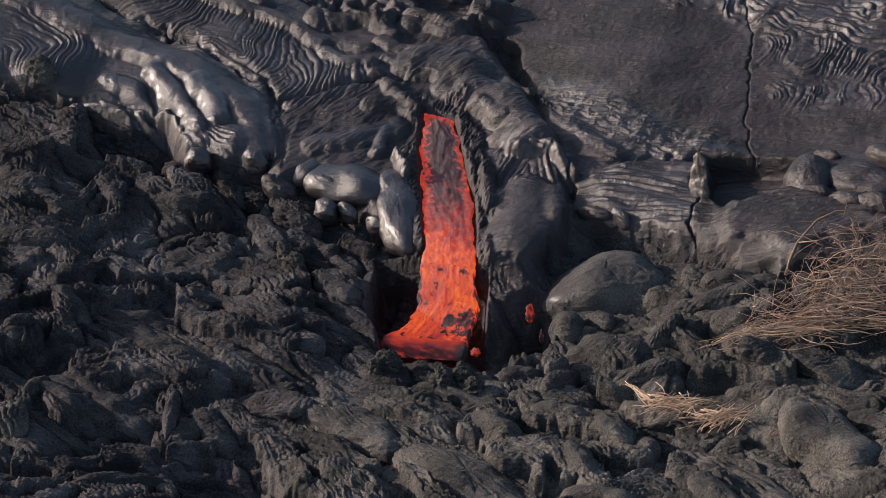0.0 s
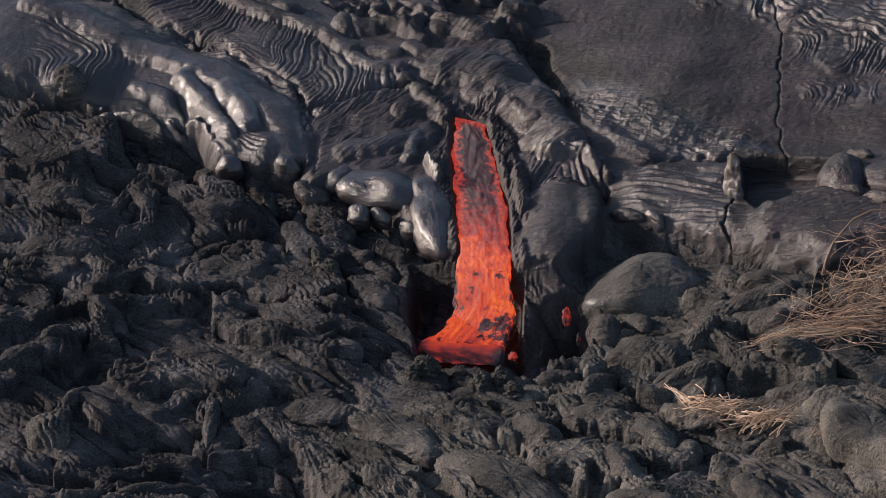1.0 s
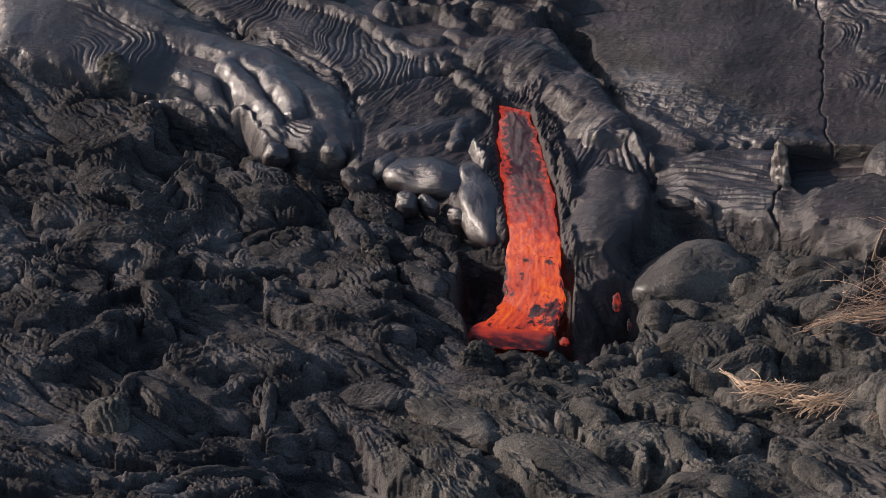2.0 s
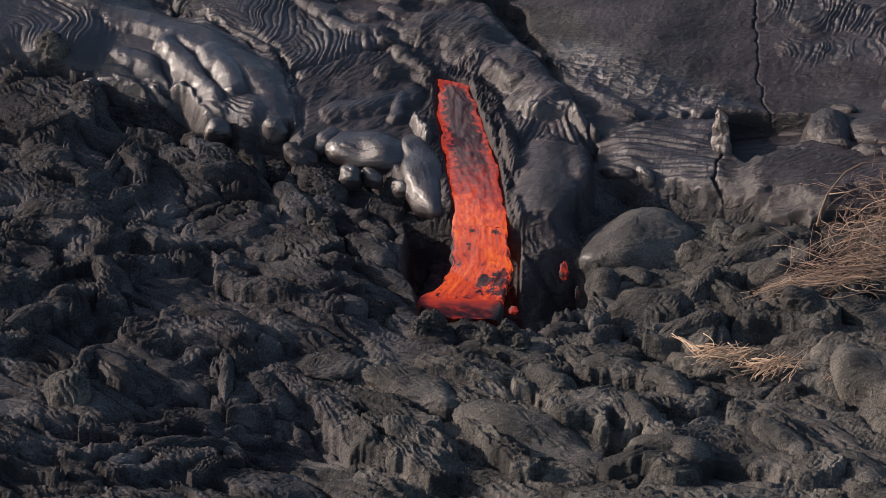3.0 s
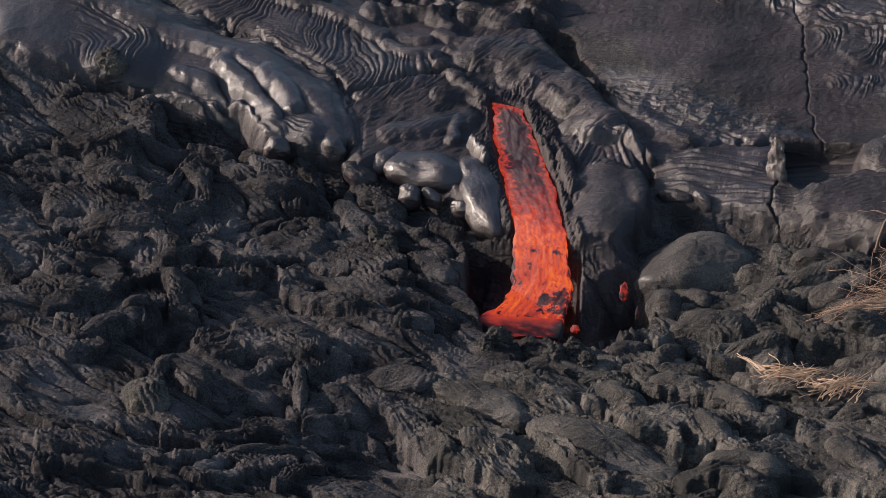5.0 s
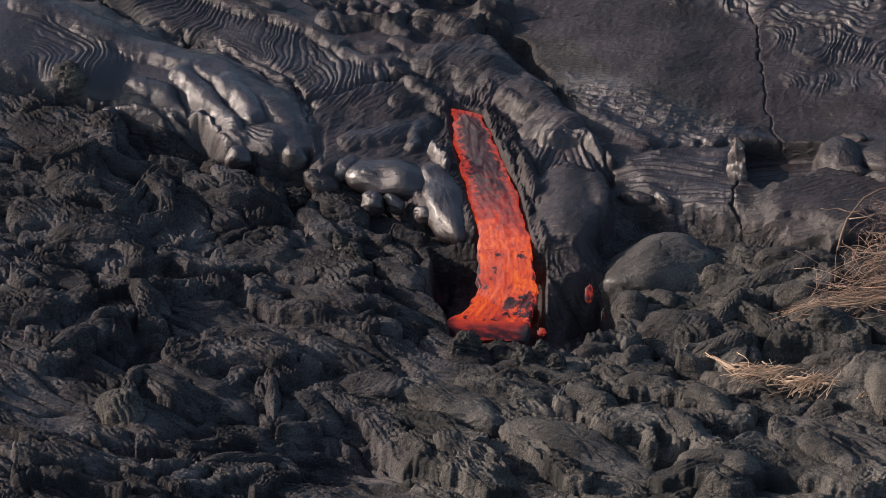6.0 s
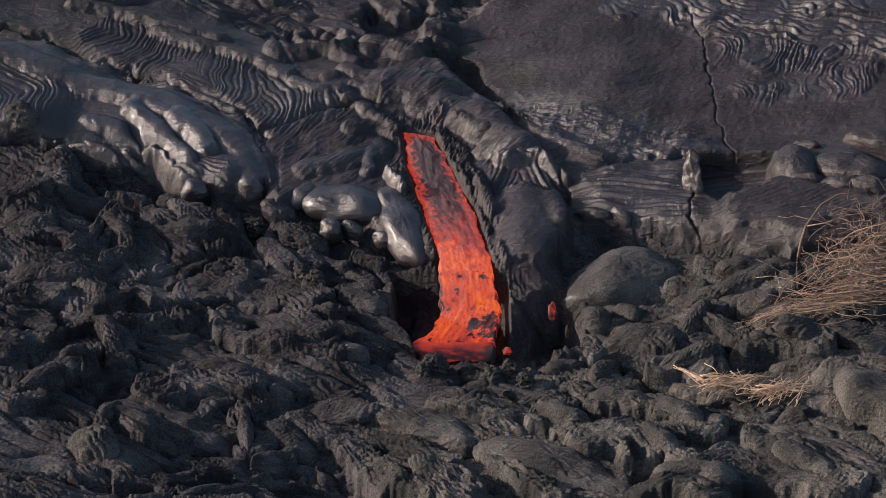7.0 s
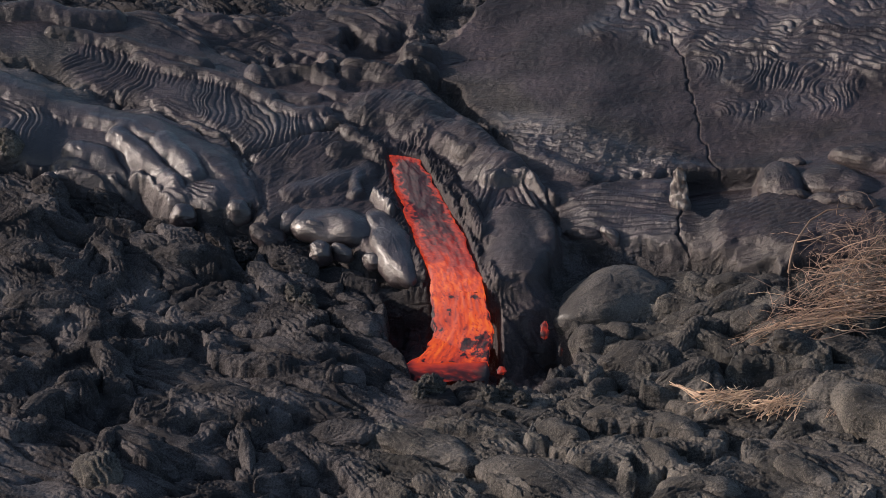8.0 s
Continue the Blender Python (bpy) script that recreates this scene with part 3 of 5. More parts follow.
def land(x, y):
    z = base_z(x, y)
    near = 1 - smooth(14, 26, np.hypot(x, y))
    xw, yw = x + 0.25 * fbm(x, y, 0.9, 3, seed=3), y + 0.35 * fbm(x, y, 0.9, 3, seed=5)
    fresh = fresh_at(x, y)
    old = (1 - fresh) * near
    # old broken pahoehoe: folds and tongues over one another, with gaps between them
    hot = (0.81, -1.35)
    away = smooth(1.4, 3.6, np.hypot(x - hot[0], y - hot[1]))
    z = z + old * ((0.12 + 0.10 * away) * fbm(x, y, 2.6, 2, seed=31) - 0.26)
    z = z + 0.18 * old * np.exp(-((x + 3.0) / 1.5) ** 2 - ((y + 2.0) / 1.5) ** 2)
    rubble = 0.13 * where(old, tongues, x, y, -38, 2.4, 0.6, 11, 0.10) + 0.05 * where(old, tongues, x, y, -32, 1.5, 0.25, 23, 0.10)
    piled = where(old, raised, x, y, OLD_FOLDS, 0.075, 0.55, 141, 0.5, 0.045)
    z = z + (1 - 0.7 * inside(x, y, STRAW_AT, 0.3)) * np.maximum(rubble, 1.15 * piled + 0.10 * smooth(0.0, 0.04, piled) + 0.3 * rubble)
    z = z - 0.16 * old * smooth(0.09, 0.0, np.maximum(rubble, piled))
    for line, wide, deep in GASHES + GASHES_RIGHT:
        z = z - deep * old * smooth(wide * 1.6, wide * 0.5, beside(xw, yw, line, 1.0))
    still = inside(x, y, DUSTY, 0.8) * smooth(0.6, 2.0, x)
    gritty = old * (1 - 0.25 * still)
    z = z + 0.030 * where(gritty * smooth(-0.3, 0.4, fbm(x, y, 1.1, 2, seed=45)), ridged, x, y, -36, 1.0, 0.11, 43, 2)
    z = z + 0.085 * where(old * smooth(-0.5, 0.15, fbm(x, y, 1.4, 2, seed=151)), flow_ropes, x, y, 153) + 0.008 * where(old, fbm, x, y, 0.08, 3, 0.6, 41)
    ball = inside(xw, yw, BALL_AT, 0.12)
    z = z + 0.06 * old * where(ball, strands, x, y, BALL, 0.13, 0.06, 143)
    # fresh sheets swell gently
    calm = 1 - inside(x, y, CHANNEL, 0.25)
    z = z + fresh * near * calm * (0.07 * fbm(x, y, 1.8, 2, seed=51) + 0.006 * fbm(x, y, 0.16, 3, seed=52))
    xs, ys = x + 0.18 * vnoise(x * 0.8, y * 0.8, 53), y + 0.25 * vnoise(x * 0.8, y * 0.8, 54)
    sheets = 0
    for zone, lift, soft in ((ROPY, 0.26, 0.30), (FAN, 0.28, 0.22), (SHELF, 0.22, 0.55), (JOIN, 0.26, 0.25), (NECK, 0.20, 0.25), (SEAM, 0.10, 0.2)):
        sheets = np.maximum(sheets, lift * inside(xs, ys, zone, soft))
    z = z + sheets
    scallop = 0.16 * vnoise(x * 1.5, y * 1.1, 56)
    z = z + 0.36 * swollen(xs + scallop, ys + scallop, SILVER, 1.2)
    # the swollen bank, the levee and the tongues about the fall
    tops = raised(x, y, FRESH_FOLDS, 0.04, 0.6, 121, 0.72)
    z = z + tops * calm
    fresh = np.maximum(fresh, smooth(0.02, 0.10, tops))
    apron = inside(xw, yw, [(-5.11, 4.68), (-4.18, 4.99), (-3.62, 4.36), (-3.80, 3.78), (-4.75, 3.94)], 0.15)
    z = z + 0.05 * where(apron, ridged, x, y, -35, 0.6, 0.10, 127, 3)
    # ropes on the upper sheet
    bare = smooth(0.10, 0.02, tops)
    for zone, guide, spacing, tall, seed in ((STRANDS_A_AT, STRANDS_A, 0.105, 0.065, 83), (STRANDS_B_AT, STRANDS_B, 0.105, 0.065, 84), (STRANDS_C_AT, STRANDS_C, 0.115, 0.085, 85), (STRANDS_D_AT, STRANDS_D, 0.11, 0.06, 86), (STRANDS_E_AT, STRANDS_E, 0.14, 0.08, 87)):
        z = z + tall * where(inside(xw, yw, zone, 0.25) * bare, strands, x, y, guide, spacing, 0.13, seed)
    # rough strip beyond the levee
    strip = inside(xw, yw, STRIP, 0.2)
    z = z + 0.09 * where(strip, tongues, x, y, -30, 1.3, 0.4, 87, 0.1) + 0.04 * where(strip, ridged, x, y, -25, 0.6, 0.15, 88)
    for zone, deep in ((HOLLOW, 0.30), (HOLLOW_LEFT, 0.32)):
        z = z - deep * inside(xw, yw, zone, 0.14)
    # wrinkled skin and ropes on the plain
    wrinkle = inside(xw, yw, WRINKLED, 0.35)
    z = z + 0.075 * where(wrinkle, ridged, x, y, -16, 0.45, 0.085, 89, 3)
    for zone, guide, spacing, tall, seed in ((CORNER_A_AT, CORNER_A, 0.15, 0.13, 93), (CORNER_B_AT, CORNER_B, 0.12, 0.09, 94), (CORNER_C_AT, CORNER_C, 0.11, 0.075, 95)):
        broken = inside(xw, yw, zone, 0.2) * (0.6 + 0.4 * smooth(-0.3, 0.3, fbm(x, y, 0.9, 2, seed=seed + 20)))
        z = z + tall * where(broken, strands, x, y, guide, spacing, 0.24, seed) + 0.03 * where(broken, ridged, x, y, -30, 0.5, 0.10, seed + 30, 2)
    plain = inside(x, y, PLAIN, 0.2)
    z = z + 0.012 * where(plain, ridged, x, y, -12, 1.5, 0.3, 95) + 0.006 * where(plain, ridged, x, y, -17, 0.8, 0.075, 99) + 0.006 * where(plain, fbm, x, y, 0.12, 3, 0.6, 96)
    # cracks
    xk, yk = x + 0.06 * fbm(x, y, 0.35, 3, seed=97), y + 0.06 * fbm(x, y, 0.35, 3, seed=98)
    for line, wide, deep in ((CRACK, 0.014, 0.06), (CRACK_SHORT, 0.014, 0.05), (CRACK_SHELF, 0.015, 0.10)):
        z = z - deep * np.exp(-np.minimum(beside(xk, yk, line, 0.2) / wide, 9) ** 2)
    # ropes on the shelf, its sag, and the folds over the dome
    sag = inside(xs, ys, SAG, 0.09)
    z = z - sag * np.clip(0.46 - 0.05 * (x - SAG[0][0]), 0.08, 0.46)
    lip = inside(xw, yw, LIP, 0.2)
    z = z + 0.08 * where(lip, ridged, x, y, -24, 1.8, 0.15, 101, 3)
    rim = inside(xw, yw, [(5.18, 1.42), (6.28, 1.43), (7.67, 1.15), (8.17, -0.05), (6.37, -0.37), (5.24, 0.57)], 0.2)
    z = z + rim * (1 - sag) * (0.12 + 0.03 * rope((turned(x, y, 8)[1] + 0.1 * fbm(x, y, 0.9, 2, seed=103)) / 0.11))
    z = z + 0.09 * where(inside(xw, yw, ARCH_AT, 0.12), strands, x, y, ARCH, 0.12, 0.05, 105)
    fan = inside(xw, yw, FAN, 0.15) * calm * (1 - 0.85 * inside(xw, yw, FRONT, 0.15))
    z = z + 0.022 * where(fan, ridged, x, y, 42, 0.7, 0.09, 106) + 0.03 * where(fan, ridged, x, y, 50, 1.1, 0.45, 108)
    z = z + 0.012 * where(inside(xw, yw, ROPY, 0.2), ridged, x, y, -40, 0.7, 0.085, 114)
    z = z + 0.026 * where(inside(xw, yw, SHELF, 0.2), ridged, x, y, -14, 1.2, 0.085, 115)
    # channel of the stream, with crusted banks
    chan = inside(x, y, CHANNEL, 0.05)
    bank = inside(xw, yw, CHANNEL_BANK, 0.12) * (1 - chan)
    z = z - 0.05 * chan + 0.02 * bank + 0.075 * where(bank, ridged, x, y, 68, 0.3, 0.07, 107, 3)
    # grit of the nearer slabs: folds that run down to the right
    slab = inside(xw, yw, SLAB, 0.3)
    z = z + 0.085 * where(slab, ridged, x, y, -40, 0.7, 0.12, 109, 3) - 0.02 * slab
    low = inside(xw, yw, [(-8.55, -6.50), (-5.52, -6.26), (-4.73, -6.94), (-5.08, -9.41), (-8.11, -9.99)], 0.25)
    z = z + 0.07 * low * rope((turned(x, y, -14)[1] + 0.2 * fbm(x, y, 1.0, 2, seed=111)) / 0.24)
    hooks = inside(xw, yw, [(-7.91, 2.86), (-7.04, 3.61), (-5.96, 3.81), (-5.69, 3.00), (-6.11, 2.40), (-7.44, 2.25)], 0.2)
    z = z + 0.06 * where(hooks, arcs, x, y, (-6.66, 4.12), 0.20, 0.25, 113)
    # the pit under the fall and the dark hollow under the bank
    fresh = fresh * (1 - inside(xs, ys, CAVE, 0.45))
    pit = inside(xs, ys, PIT, 0.10)
    ramp = np.clip((PIT[3][1] - 0.05 - y + 0.12 * fbm(x, y, 0.6, 2, seed=62)) / 0.62, 0, 1)
    ramp = 1 - (1 - ramp) * smooth(PIT[2][0], PIT[2][0] + 0.15, x)
    fresh = np.maximum(fresh, pit)
    z = z - pit * ramp * (0.90 + 0.10 * fbm(x, y, 0.5, 3, seed=61))
    cave = inside(xs, ys, CAVE, 0.16)
    z = z - 0.65 * cave
    z = z + 6 * (1 - near) * fbm(x, y, 160.0, 4, seed=71) * smooth(40, 400, np.hypot(x, y))
    return z, fresh, pit


def stretch(lo, hi, step, far):
    """Even steps between lo and hi, then longer and longer ones out to the horizon."""
    fine = np.arange(lo, hi + step / 2, step)
    out, d = [], step
    while (out[-1] if out else 0) < far:
        d *= 1.18
        out.append((out[-1] if out else 0) + d)
    out = np.array(out)
    return np.concatenate([lo - out[::-1], fine, hi + out])


def mesh_from(name, verts, faces, smooth_shade=True):
    me = bpy.data.meshes.new(name)
    me.from_pydata(verts, [], faces)
    if smooth_shade:
        me.polygons.foreach_set("use_smooth", np.ones(len(me.polygons), bool))
    me.update()
    return me


def grid_mesh(name, X, Y, Z):
    """A sheet from arrays of rows and columns."""
    rows_n, cols_n = X.shape
    me = bpy.data.meshes.new(name)
    me.vertices.add(X.size)
    me.vertices.foreach_set("co", np.stack([X, Y, Z], -1).astype(np.float32).ravel())
    k = np.arange(X.size).reshape(X.shape)
    quads = np.stack([k[:-1, :-1], k[:-1, 1:], k[1:, 1:], k[1:, :-1]], -1).reshape(-1, 4)
    me.loops.add(quads.size)
    me.loops.foreach_set("vertex_index", quads.ravel().astype(np.int32))
    me.polygons.add(len(quads))
    me.polygons.foreach_set("loop_start", np.arange(0, quads.size, 4, dtype=np.int32))
    me.polygons.foreach_set("use_smooth", np.ones(len(quads), bool))
    me.update(calc_edges=True)
    return me


def paint(me, name, values):
    me.attributes.new(name, "FLOAT", "POINT").data.foreach_set("value", np.asarray(values, np.float32).ravel())


# ---- materials ----
def material(name):
    m = bpy.data.materials.new(name)
    m.use_nodes = True
    return m, m.node_tree.nodes, m.node_tree.links, m.node_tree.nodes["Principled BSDF"]


def lava_rock(name):
    m, nodes, links, bsdf = material(name)
    where_ = nodes.new("ShaderNodeTexCoord")
    fresh = nodes.new("ShaderNodeAttribute")
    fresh.attribute_name = "fresh"
    big = nodes.new("ShaderNodeTexNoise")
    big.inputs["Scale"].default_value, big.inputs["Detail"].default_value = 0.9, 5
    fine = nodes.new("ShaderNodeTexNoise")
    fine.inputs["Scale"].default_value, fine.inputs["Detail"].default_value = 30, 8
    fine.inputs["Roughness"].default_value = 0.72
    for n in (big, fine):
        links.new(where_.outputs["Object"], n.inputs["Vector"])
    old = nodes.new("ShaderNodeValToRGB")
    old.color_ramp.elements[0].position, old.color_ramp.elements[0].color = 0.34, (0.0165, 0.0145, 0.0155, 1)
    old.color_ramp.elements[1].position, old.color_ramp.elements[1].color = 0.68, (0.110, 0.096, 0.094, 1)
    new_ = nodes.new("ShaderNodeValToRGB")
    new_.color_ramp.elements[0].position, new_.color_ramp.elements[0].color = 0.3, (0.0108, 0.0080, 0.0092, 1)
    new_.color_ramp.elements[1].position, new_.color_ramp.elements[1].color = 0.72, (0.061, 0.0440, 0.0475, 1)
    mixf = nodes.new("ShaderNodeMath")
    mixf.operation = "MULTIPLY_ADD"
    mixf.inputs[1].default_value, mixf.inputs[2].default_value = 1.0, -0.50
    links.new(fine.outputs["Fac"], mixf.inputs[0])
    add = nodes.new("ShaderNodeMath")
    add.operation = "MULTIPLY_ADD"
    add.inputs[1].default_value = 1.0
    links.new(big.outputs["Fac"], add.inputs[0])
    links.new(mixf.outputs[0], add.inputs[2])
    # real dust, and the pale tint painted for sunlight on the upper-left patch
    dust_and_sun = nodes.new("ShaderNodeAttribute")
    dust_and_sun.attribute_name = "dust_and_sun"
    dusty = nodes.new("ShaderNodeValToRGB")
    dusty.color_ramp.elements[0].position, dusty.color_ramp.elements[0].color = 0.34, (0.024, 0.0225, 0.021, 1)
    dusty.color_ramp.elements[1].position, dusty.color_ramp.elements[1].color = 0.68, (0.160, 0.140, 0.122, 1)
    aged = nodes.new("ShaderNodeMix")
    aged.data_type = "RGBA"
    links.new(dust_and_sun.outputs["Fac"], aged.inputs["Factor"])
    links.new(old.outputs["Color"], aged.inputs["A"])
    links.new(dusty.outputs["Color"], aged.inputs["B"])
    mix = nodes.new("ShaderNodeMix")
    mix.data_type = "RGBA"
    links.new(fresh.outputs["Fac"], mix.inputs["Factor"])
    links.new(aged.outputs["Result"], mix.inputs["A"])
    links.new(new_.outputs["Color"], mix.inputs["B"])
    skin = nodes.new("ShaderNodeAttribute")
    skin.attribute_name = "sheen"
    glassy = nodes.new("ShaderNodeMix")
    glassy.data_type = "RGBA"
    glassy.inputs["B"].default_value = (0.036, 0.026, 0.029, 1)
    part_of = nodes.new("ShaderNodeMath")
    part_of.operation = "MULTIPLY"
    links.new(skin.outputs["Fac"], part_of.inputs[0])
    part_of.inputs[1].default_value = 0.5
    links.new(part_of.outputs[0], glassy.inputs["Factor"])
    links.new(mix.outputs["Result"], glassy.inputs["A"])
    links.new(glassy.outputs["Result"], bsdf.inputs["Base Color"])
    rough = nodes.new("ShaderNodeMapRange")
    rough.inputs["From Min"].default_value, rough.inputs["From Max"].default_value = 0, 1
    rough.inputs["To Min"].default_value, rough.inputs["To Max"].default_value = 0.85, 0.56
    links.new(fresh.outputs["Fac"], rough.inputs["Value"])
    sheen = nodes.new("ShaderNodeAttribute")
    sheen.attribute_name = "sheen"
    gloss = nodes.new("ShaderNodeMath")
    gloss.operation = "MULTIPLY_ADD"
    gloss.inputs[1].default_value = -0.26
    links.new(sheen.outputs["Fac"], gloss.inputs[0])
    links.new(rough.outputs["Result"], gloss.inputs[2])
    links.new(gloss.outputs[0], bsdf.inputs["Roughness"])
    coat = nodes.new("ShaderNodeMath")
    coat.operation = "MULTIPLY"
    coat.inputs[1].default_value = 0.36
    links.new(sheen.outputs["Fac"], coat.inputs[0])
    links.new(coat.outputs[0], bsdf.inputs["Coat Weight"])
    bsdf.inputs["Coat Roughness"].default_value = 0.30
    bsdf.inputs["Specular Tint"].default_value = (1.0, 0.92, 0.88, 1)
    shine = nodes.new("ShaderNodeMapRange")
    shine.inputs["To Min"].default_value, shine.inputs["To Max"].default_value = 0.32, 0.85
    links.new(sheen.outputs["Fac"], shine.inputs["Value"])
    links.new(shine.outputs["Result"], bsdf.inputs["Specular IOR Level"])
    bump = nodes.new("ShaderNodeBump")
    bump.inputs["Distance"].default_value = 0.07
    dull = nodes.new("ShaderNodeMapRange")
    dull.inputs["To Min"].default_value, dull.inputs["To Max"].default_value = 0.5, 0.35
    links.new(fresh.outputs["Fac"], dull.inputs["Value"])
    links.new(dull.outputs["Result"], bump.inputs["Strength"])
    links.new(fine.outputs["Fac"], bump.inputs["Height"])
    # crease ridges coloured paler, as dust and as lit crests; furrows darker
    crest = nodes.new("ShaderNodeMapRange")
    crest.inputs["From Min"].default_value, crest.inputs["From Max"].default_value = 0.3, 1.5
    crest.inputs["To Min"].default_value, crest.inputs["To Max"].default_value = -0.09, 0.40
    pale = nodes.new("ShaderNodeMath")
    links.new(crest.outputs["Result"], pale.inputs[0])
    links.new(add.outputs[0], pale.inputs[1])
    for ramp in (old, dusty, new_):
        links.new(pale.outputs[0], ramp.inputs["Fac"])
    lay = nodes.new("ShaderNodeMapping")
    lay.inputs["Rotation"].default_value, lay.inputs["Scale"].default_value = (0, 0, radians(36)), (3.2, 9.0, 8.0)
    links.new(where_.outputs["Object"], lay.inputs["Vector"])
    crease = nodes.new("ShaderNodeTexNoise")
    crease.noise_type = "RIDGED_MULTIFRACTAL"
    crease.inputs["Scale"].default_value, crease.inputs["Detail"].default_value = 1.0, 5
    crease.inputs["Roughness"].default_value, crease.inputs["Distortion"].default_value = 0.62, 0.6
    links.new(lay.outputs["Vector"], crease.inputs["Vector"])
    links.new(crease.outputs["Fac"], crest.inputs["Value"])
    wrinkled = nodes.new("ShaderNodeMapRange")
    wrinkled.inputs["To Min"].default_value, wrinkled.inputs["To Max"].default_value = 0.62, 0.36
    links.new(fresh.outputs["Fac"], wrinkled.inputs["Value"])
    skin_less = nodes.new("ShaderNodeMath")
    skin_less.operation = "MULTIPLY_ADD"
    skin_less.inputs[1].default_value = -0.22
    links.new(sheen.outputs["Fac"], skin_less.inputs[0])
    links.new(wrinkled.outputs["Result"], skin_less.inputs[2])
    bump2 = nodes.new("ShaderNodeBump")
    bump2.inputs["Distance"].default_value = 0.09
    links.new(skin_less.outputs[0], bump2.inputs["Strength"])
    links.new(crease.outputs["Fac"], bump2.inputs["Height"])
    links.new(bump.outputs["Normal"], bump2.inputs["Normal"])
    links.new(bump2.outputs["Normal"], bsdf.inputs["Normal"])
    return m


def molten(name):
    m, nodes, links, bsdf = material(name)
    heat = nodes.new("ShaderNodeAttribute")
    heat.attribute_name = "glow_level"
    glow = nodes.new("ShaderNodeValToRGB")
    r = glow.color_ramp
    r.elements[0].position, r.elements[0].color = 0.12, (0.0, 0.0, 0.0, 1)
    r.elements[1].position, r.elements[1].color = 1.0, (1.0, 0.185, 0.010, 1)
    for pos, col in ((0.3, (0.065, 0.007, 0.005, 1)), (0.5, (0.40, 0.028, 0.012, 1)), (0.75, (0.80, 0.075, 0.010, 1))):
        r.elements.new(pos).color = col
    links.new(heat.outputs["Fac"], glow.inputs["Fac"])
    links.new(glow.outputs["Color"], bsdf.inputs["Emission Color"])
    bsdf.inputs["Emission Strength"].default_value = 0.82
    bsdf.inputs["Base Color"].default_value = (0.05, 0.043, 0.045, 1)
    bsdf.inputs["Roughness"].default_value = 0.7
    bsdf.inputs["Specular IOR Level"].default_value = 0.2
    return m


ROCK = lava_rock("lava_rock")
MOLTEN = molten("molten_lava")

def settle(x, y):
    """How far the ground rises or sinks broadly, over the bowl of base_z."""
    out = 0
    for cx, cy, r, dz in ((3.2, 5.6, 2.0, 0.30), (-2.6, 6.6, 1.8, 0.14), (3.0, -1.3, 1.5, -0.22), (-1.6, -6.0, 2.3, -0.36), (5.2, -6.6, 2.3, -0.32)):
        out = out + dz * np.exp(-((x - cx) ** 2 + (y - cy) ** 2) / r**2)
    return out


def lay(x, y, z):
    """A place of the plan, moved with the ground as it rises and leans."""
    d = settle(x, y)
    return x - d * (0.12 + x / 34.5), y - d * (1.95 + y / 34.5), z + d


# ---- ground ----
gx, gy = stretch(-10.0, 10.2, 0.0195, 2500.0), stretch(-11.0, 13.0, 0.026, 2500.0)
GX, GY = np.meshgrid(gx, gy)
GZ, FRESH, PITM = land(GX, GY)
ground_me = grid_mesh("ground", *lay(GX, GY, GZ))
# upper-left patch painted paler as if facing the sun; the plain's band simply paler
LIGHTENED = np.maximum(inside(GX + 0.3 * fbm(GX, GY, 0.8, 3, seed=131), GY + 0.5 * fbm(GX, GY, 0.8, 3, seed=132), SUNLIT_PATCH, 0.3), 0.8 * inside(GX + 0.3 * fbm(GX, GY, 0.8, 3, seed=133), GY + 0.5 * fbm(GX, GY, 0.8, 3, seed=134), PALE_BAND, 0.4))
paint(ground_me, "fresh", FRESH * (1 - 0.75 * LIGHTENED))
paint(ground_me, "dust_and_sun", np.maximum(LIGHTENED, inside(GX + 0.5 * fbm(GX, GY, 1.2, 3, seed=118), GY + 0.8 * fbm(GX, GY, 1.2, 3, seed=119), DUSTY, 0.6)))
SHEEN = np.maximum(0.5 * inside(GX, GY, SILVER, 0.1), 0.15 * inside(GX, GY, FAN, 0.2))
SHEEN = np.maximum(SHEEN, 0.9 * smooth(0.04, 0.15, raised(GX, GY, SILVERY, 0.04, 0.6, 121, 0.72)))
for zone, much in ((CORNER_A_AT, 0.5), (CORNER_B_AT, 0.4), (CORNER_C_AT, 0.4), (WRINKLED, 0.8), (LIP, 0.6), (STRANDS_C_AT, 0.4), (STRANDS_B_AT, 0.35), (ARCH_AT, 0.5), (SHELF, 0.15), (STRIP, 0.1), (ROPY, 0.2)):
    SHEEN = np.maximum(SHEEN, much * inside(GX, GY, zone, 0.3))
SHEEN = SHEEN * (1 - inside(GX, GY, CHANNEL_BANK, 0.15)) * (1 - PITM)
paint(ground_me, "sheen", SHEEN * FRESH)
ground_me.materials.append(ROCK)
ground = tagged(new("ground", ground_me), "dark grey hardened lava field with ropes and humps", "lava field", kind="structure")


def ground_z(x, y):
    i, j = np.searchsorted(gx, x) - 1, np.searchsorted(gy, y) - 1
    u, v = (x - gx[i]) / (gx[i + 1] - gx[i]), (y - gy[j]) / (gy[j + 1] - gy[j])
    return float((GZ[j, i] * (1 - u) + GZ[j, i + 1] * u) * (1 - v) + (GZ[j + 1, i] * (1 - u) + GZ[j + 1, i + 1] * u) * v)


def part(name, me, mat, parent, label=""):
    if mat:
        me.materials.append(mat)
    ob = new(name, me)
    ob.parent = parent
    return tagged(ob, label)


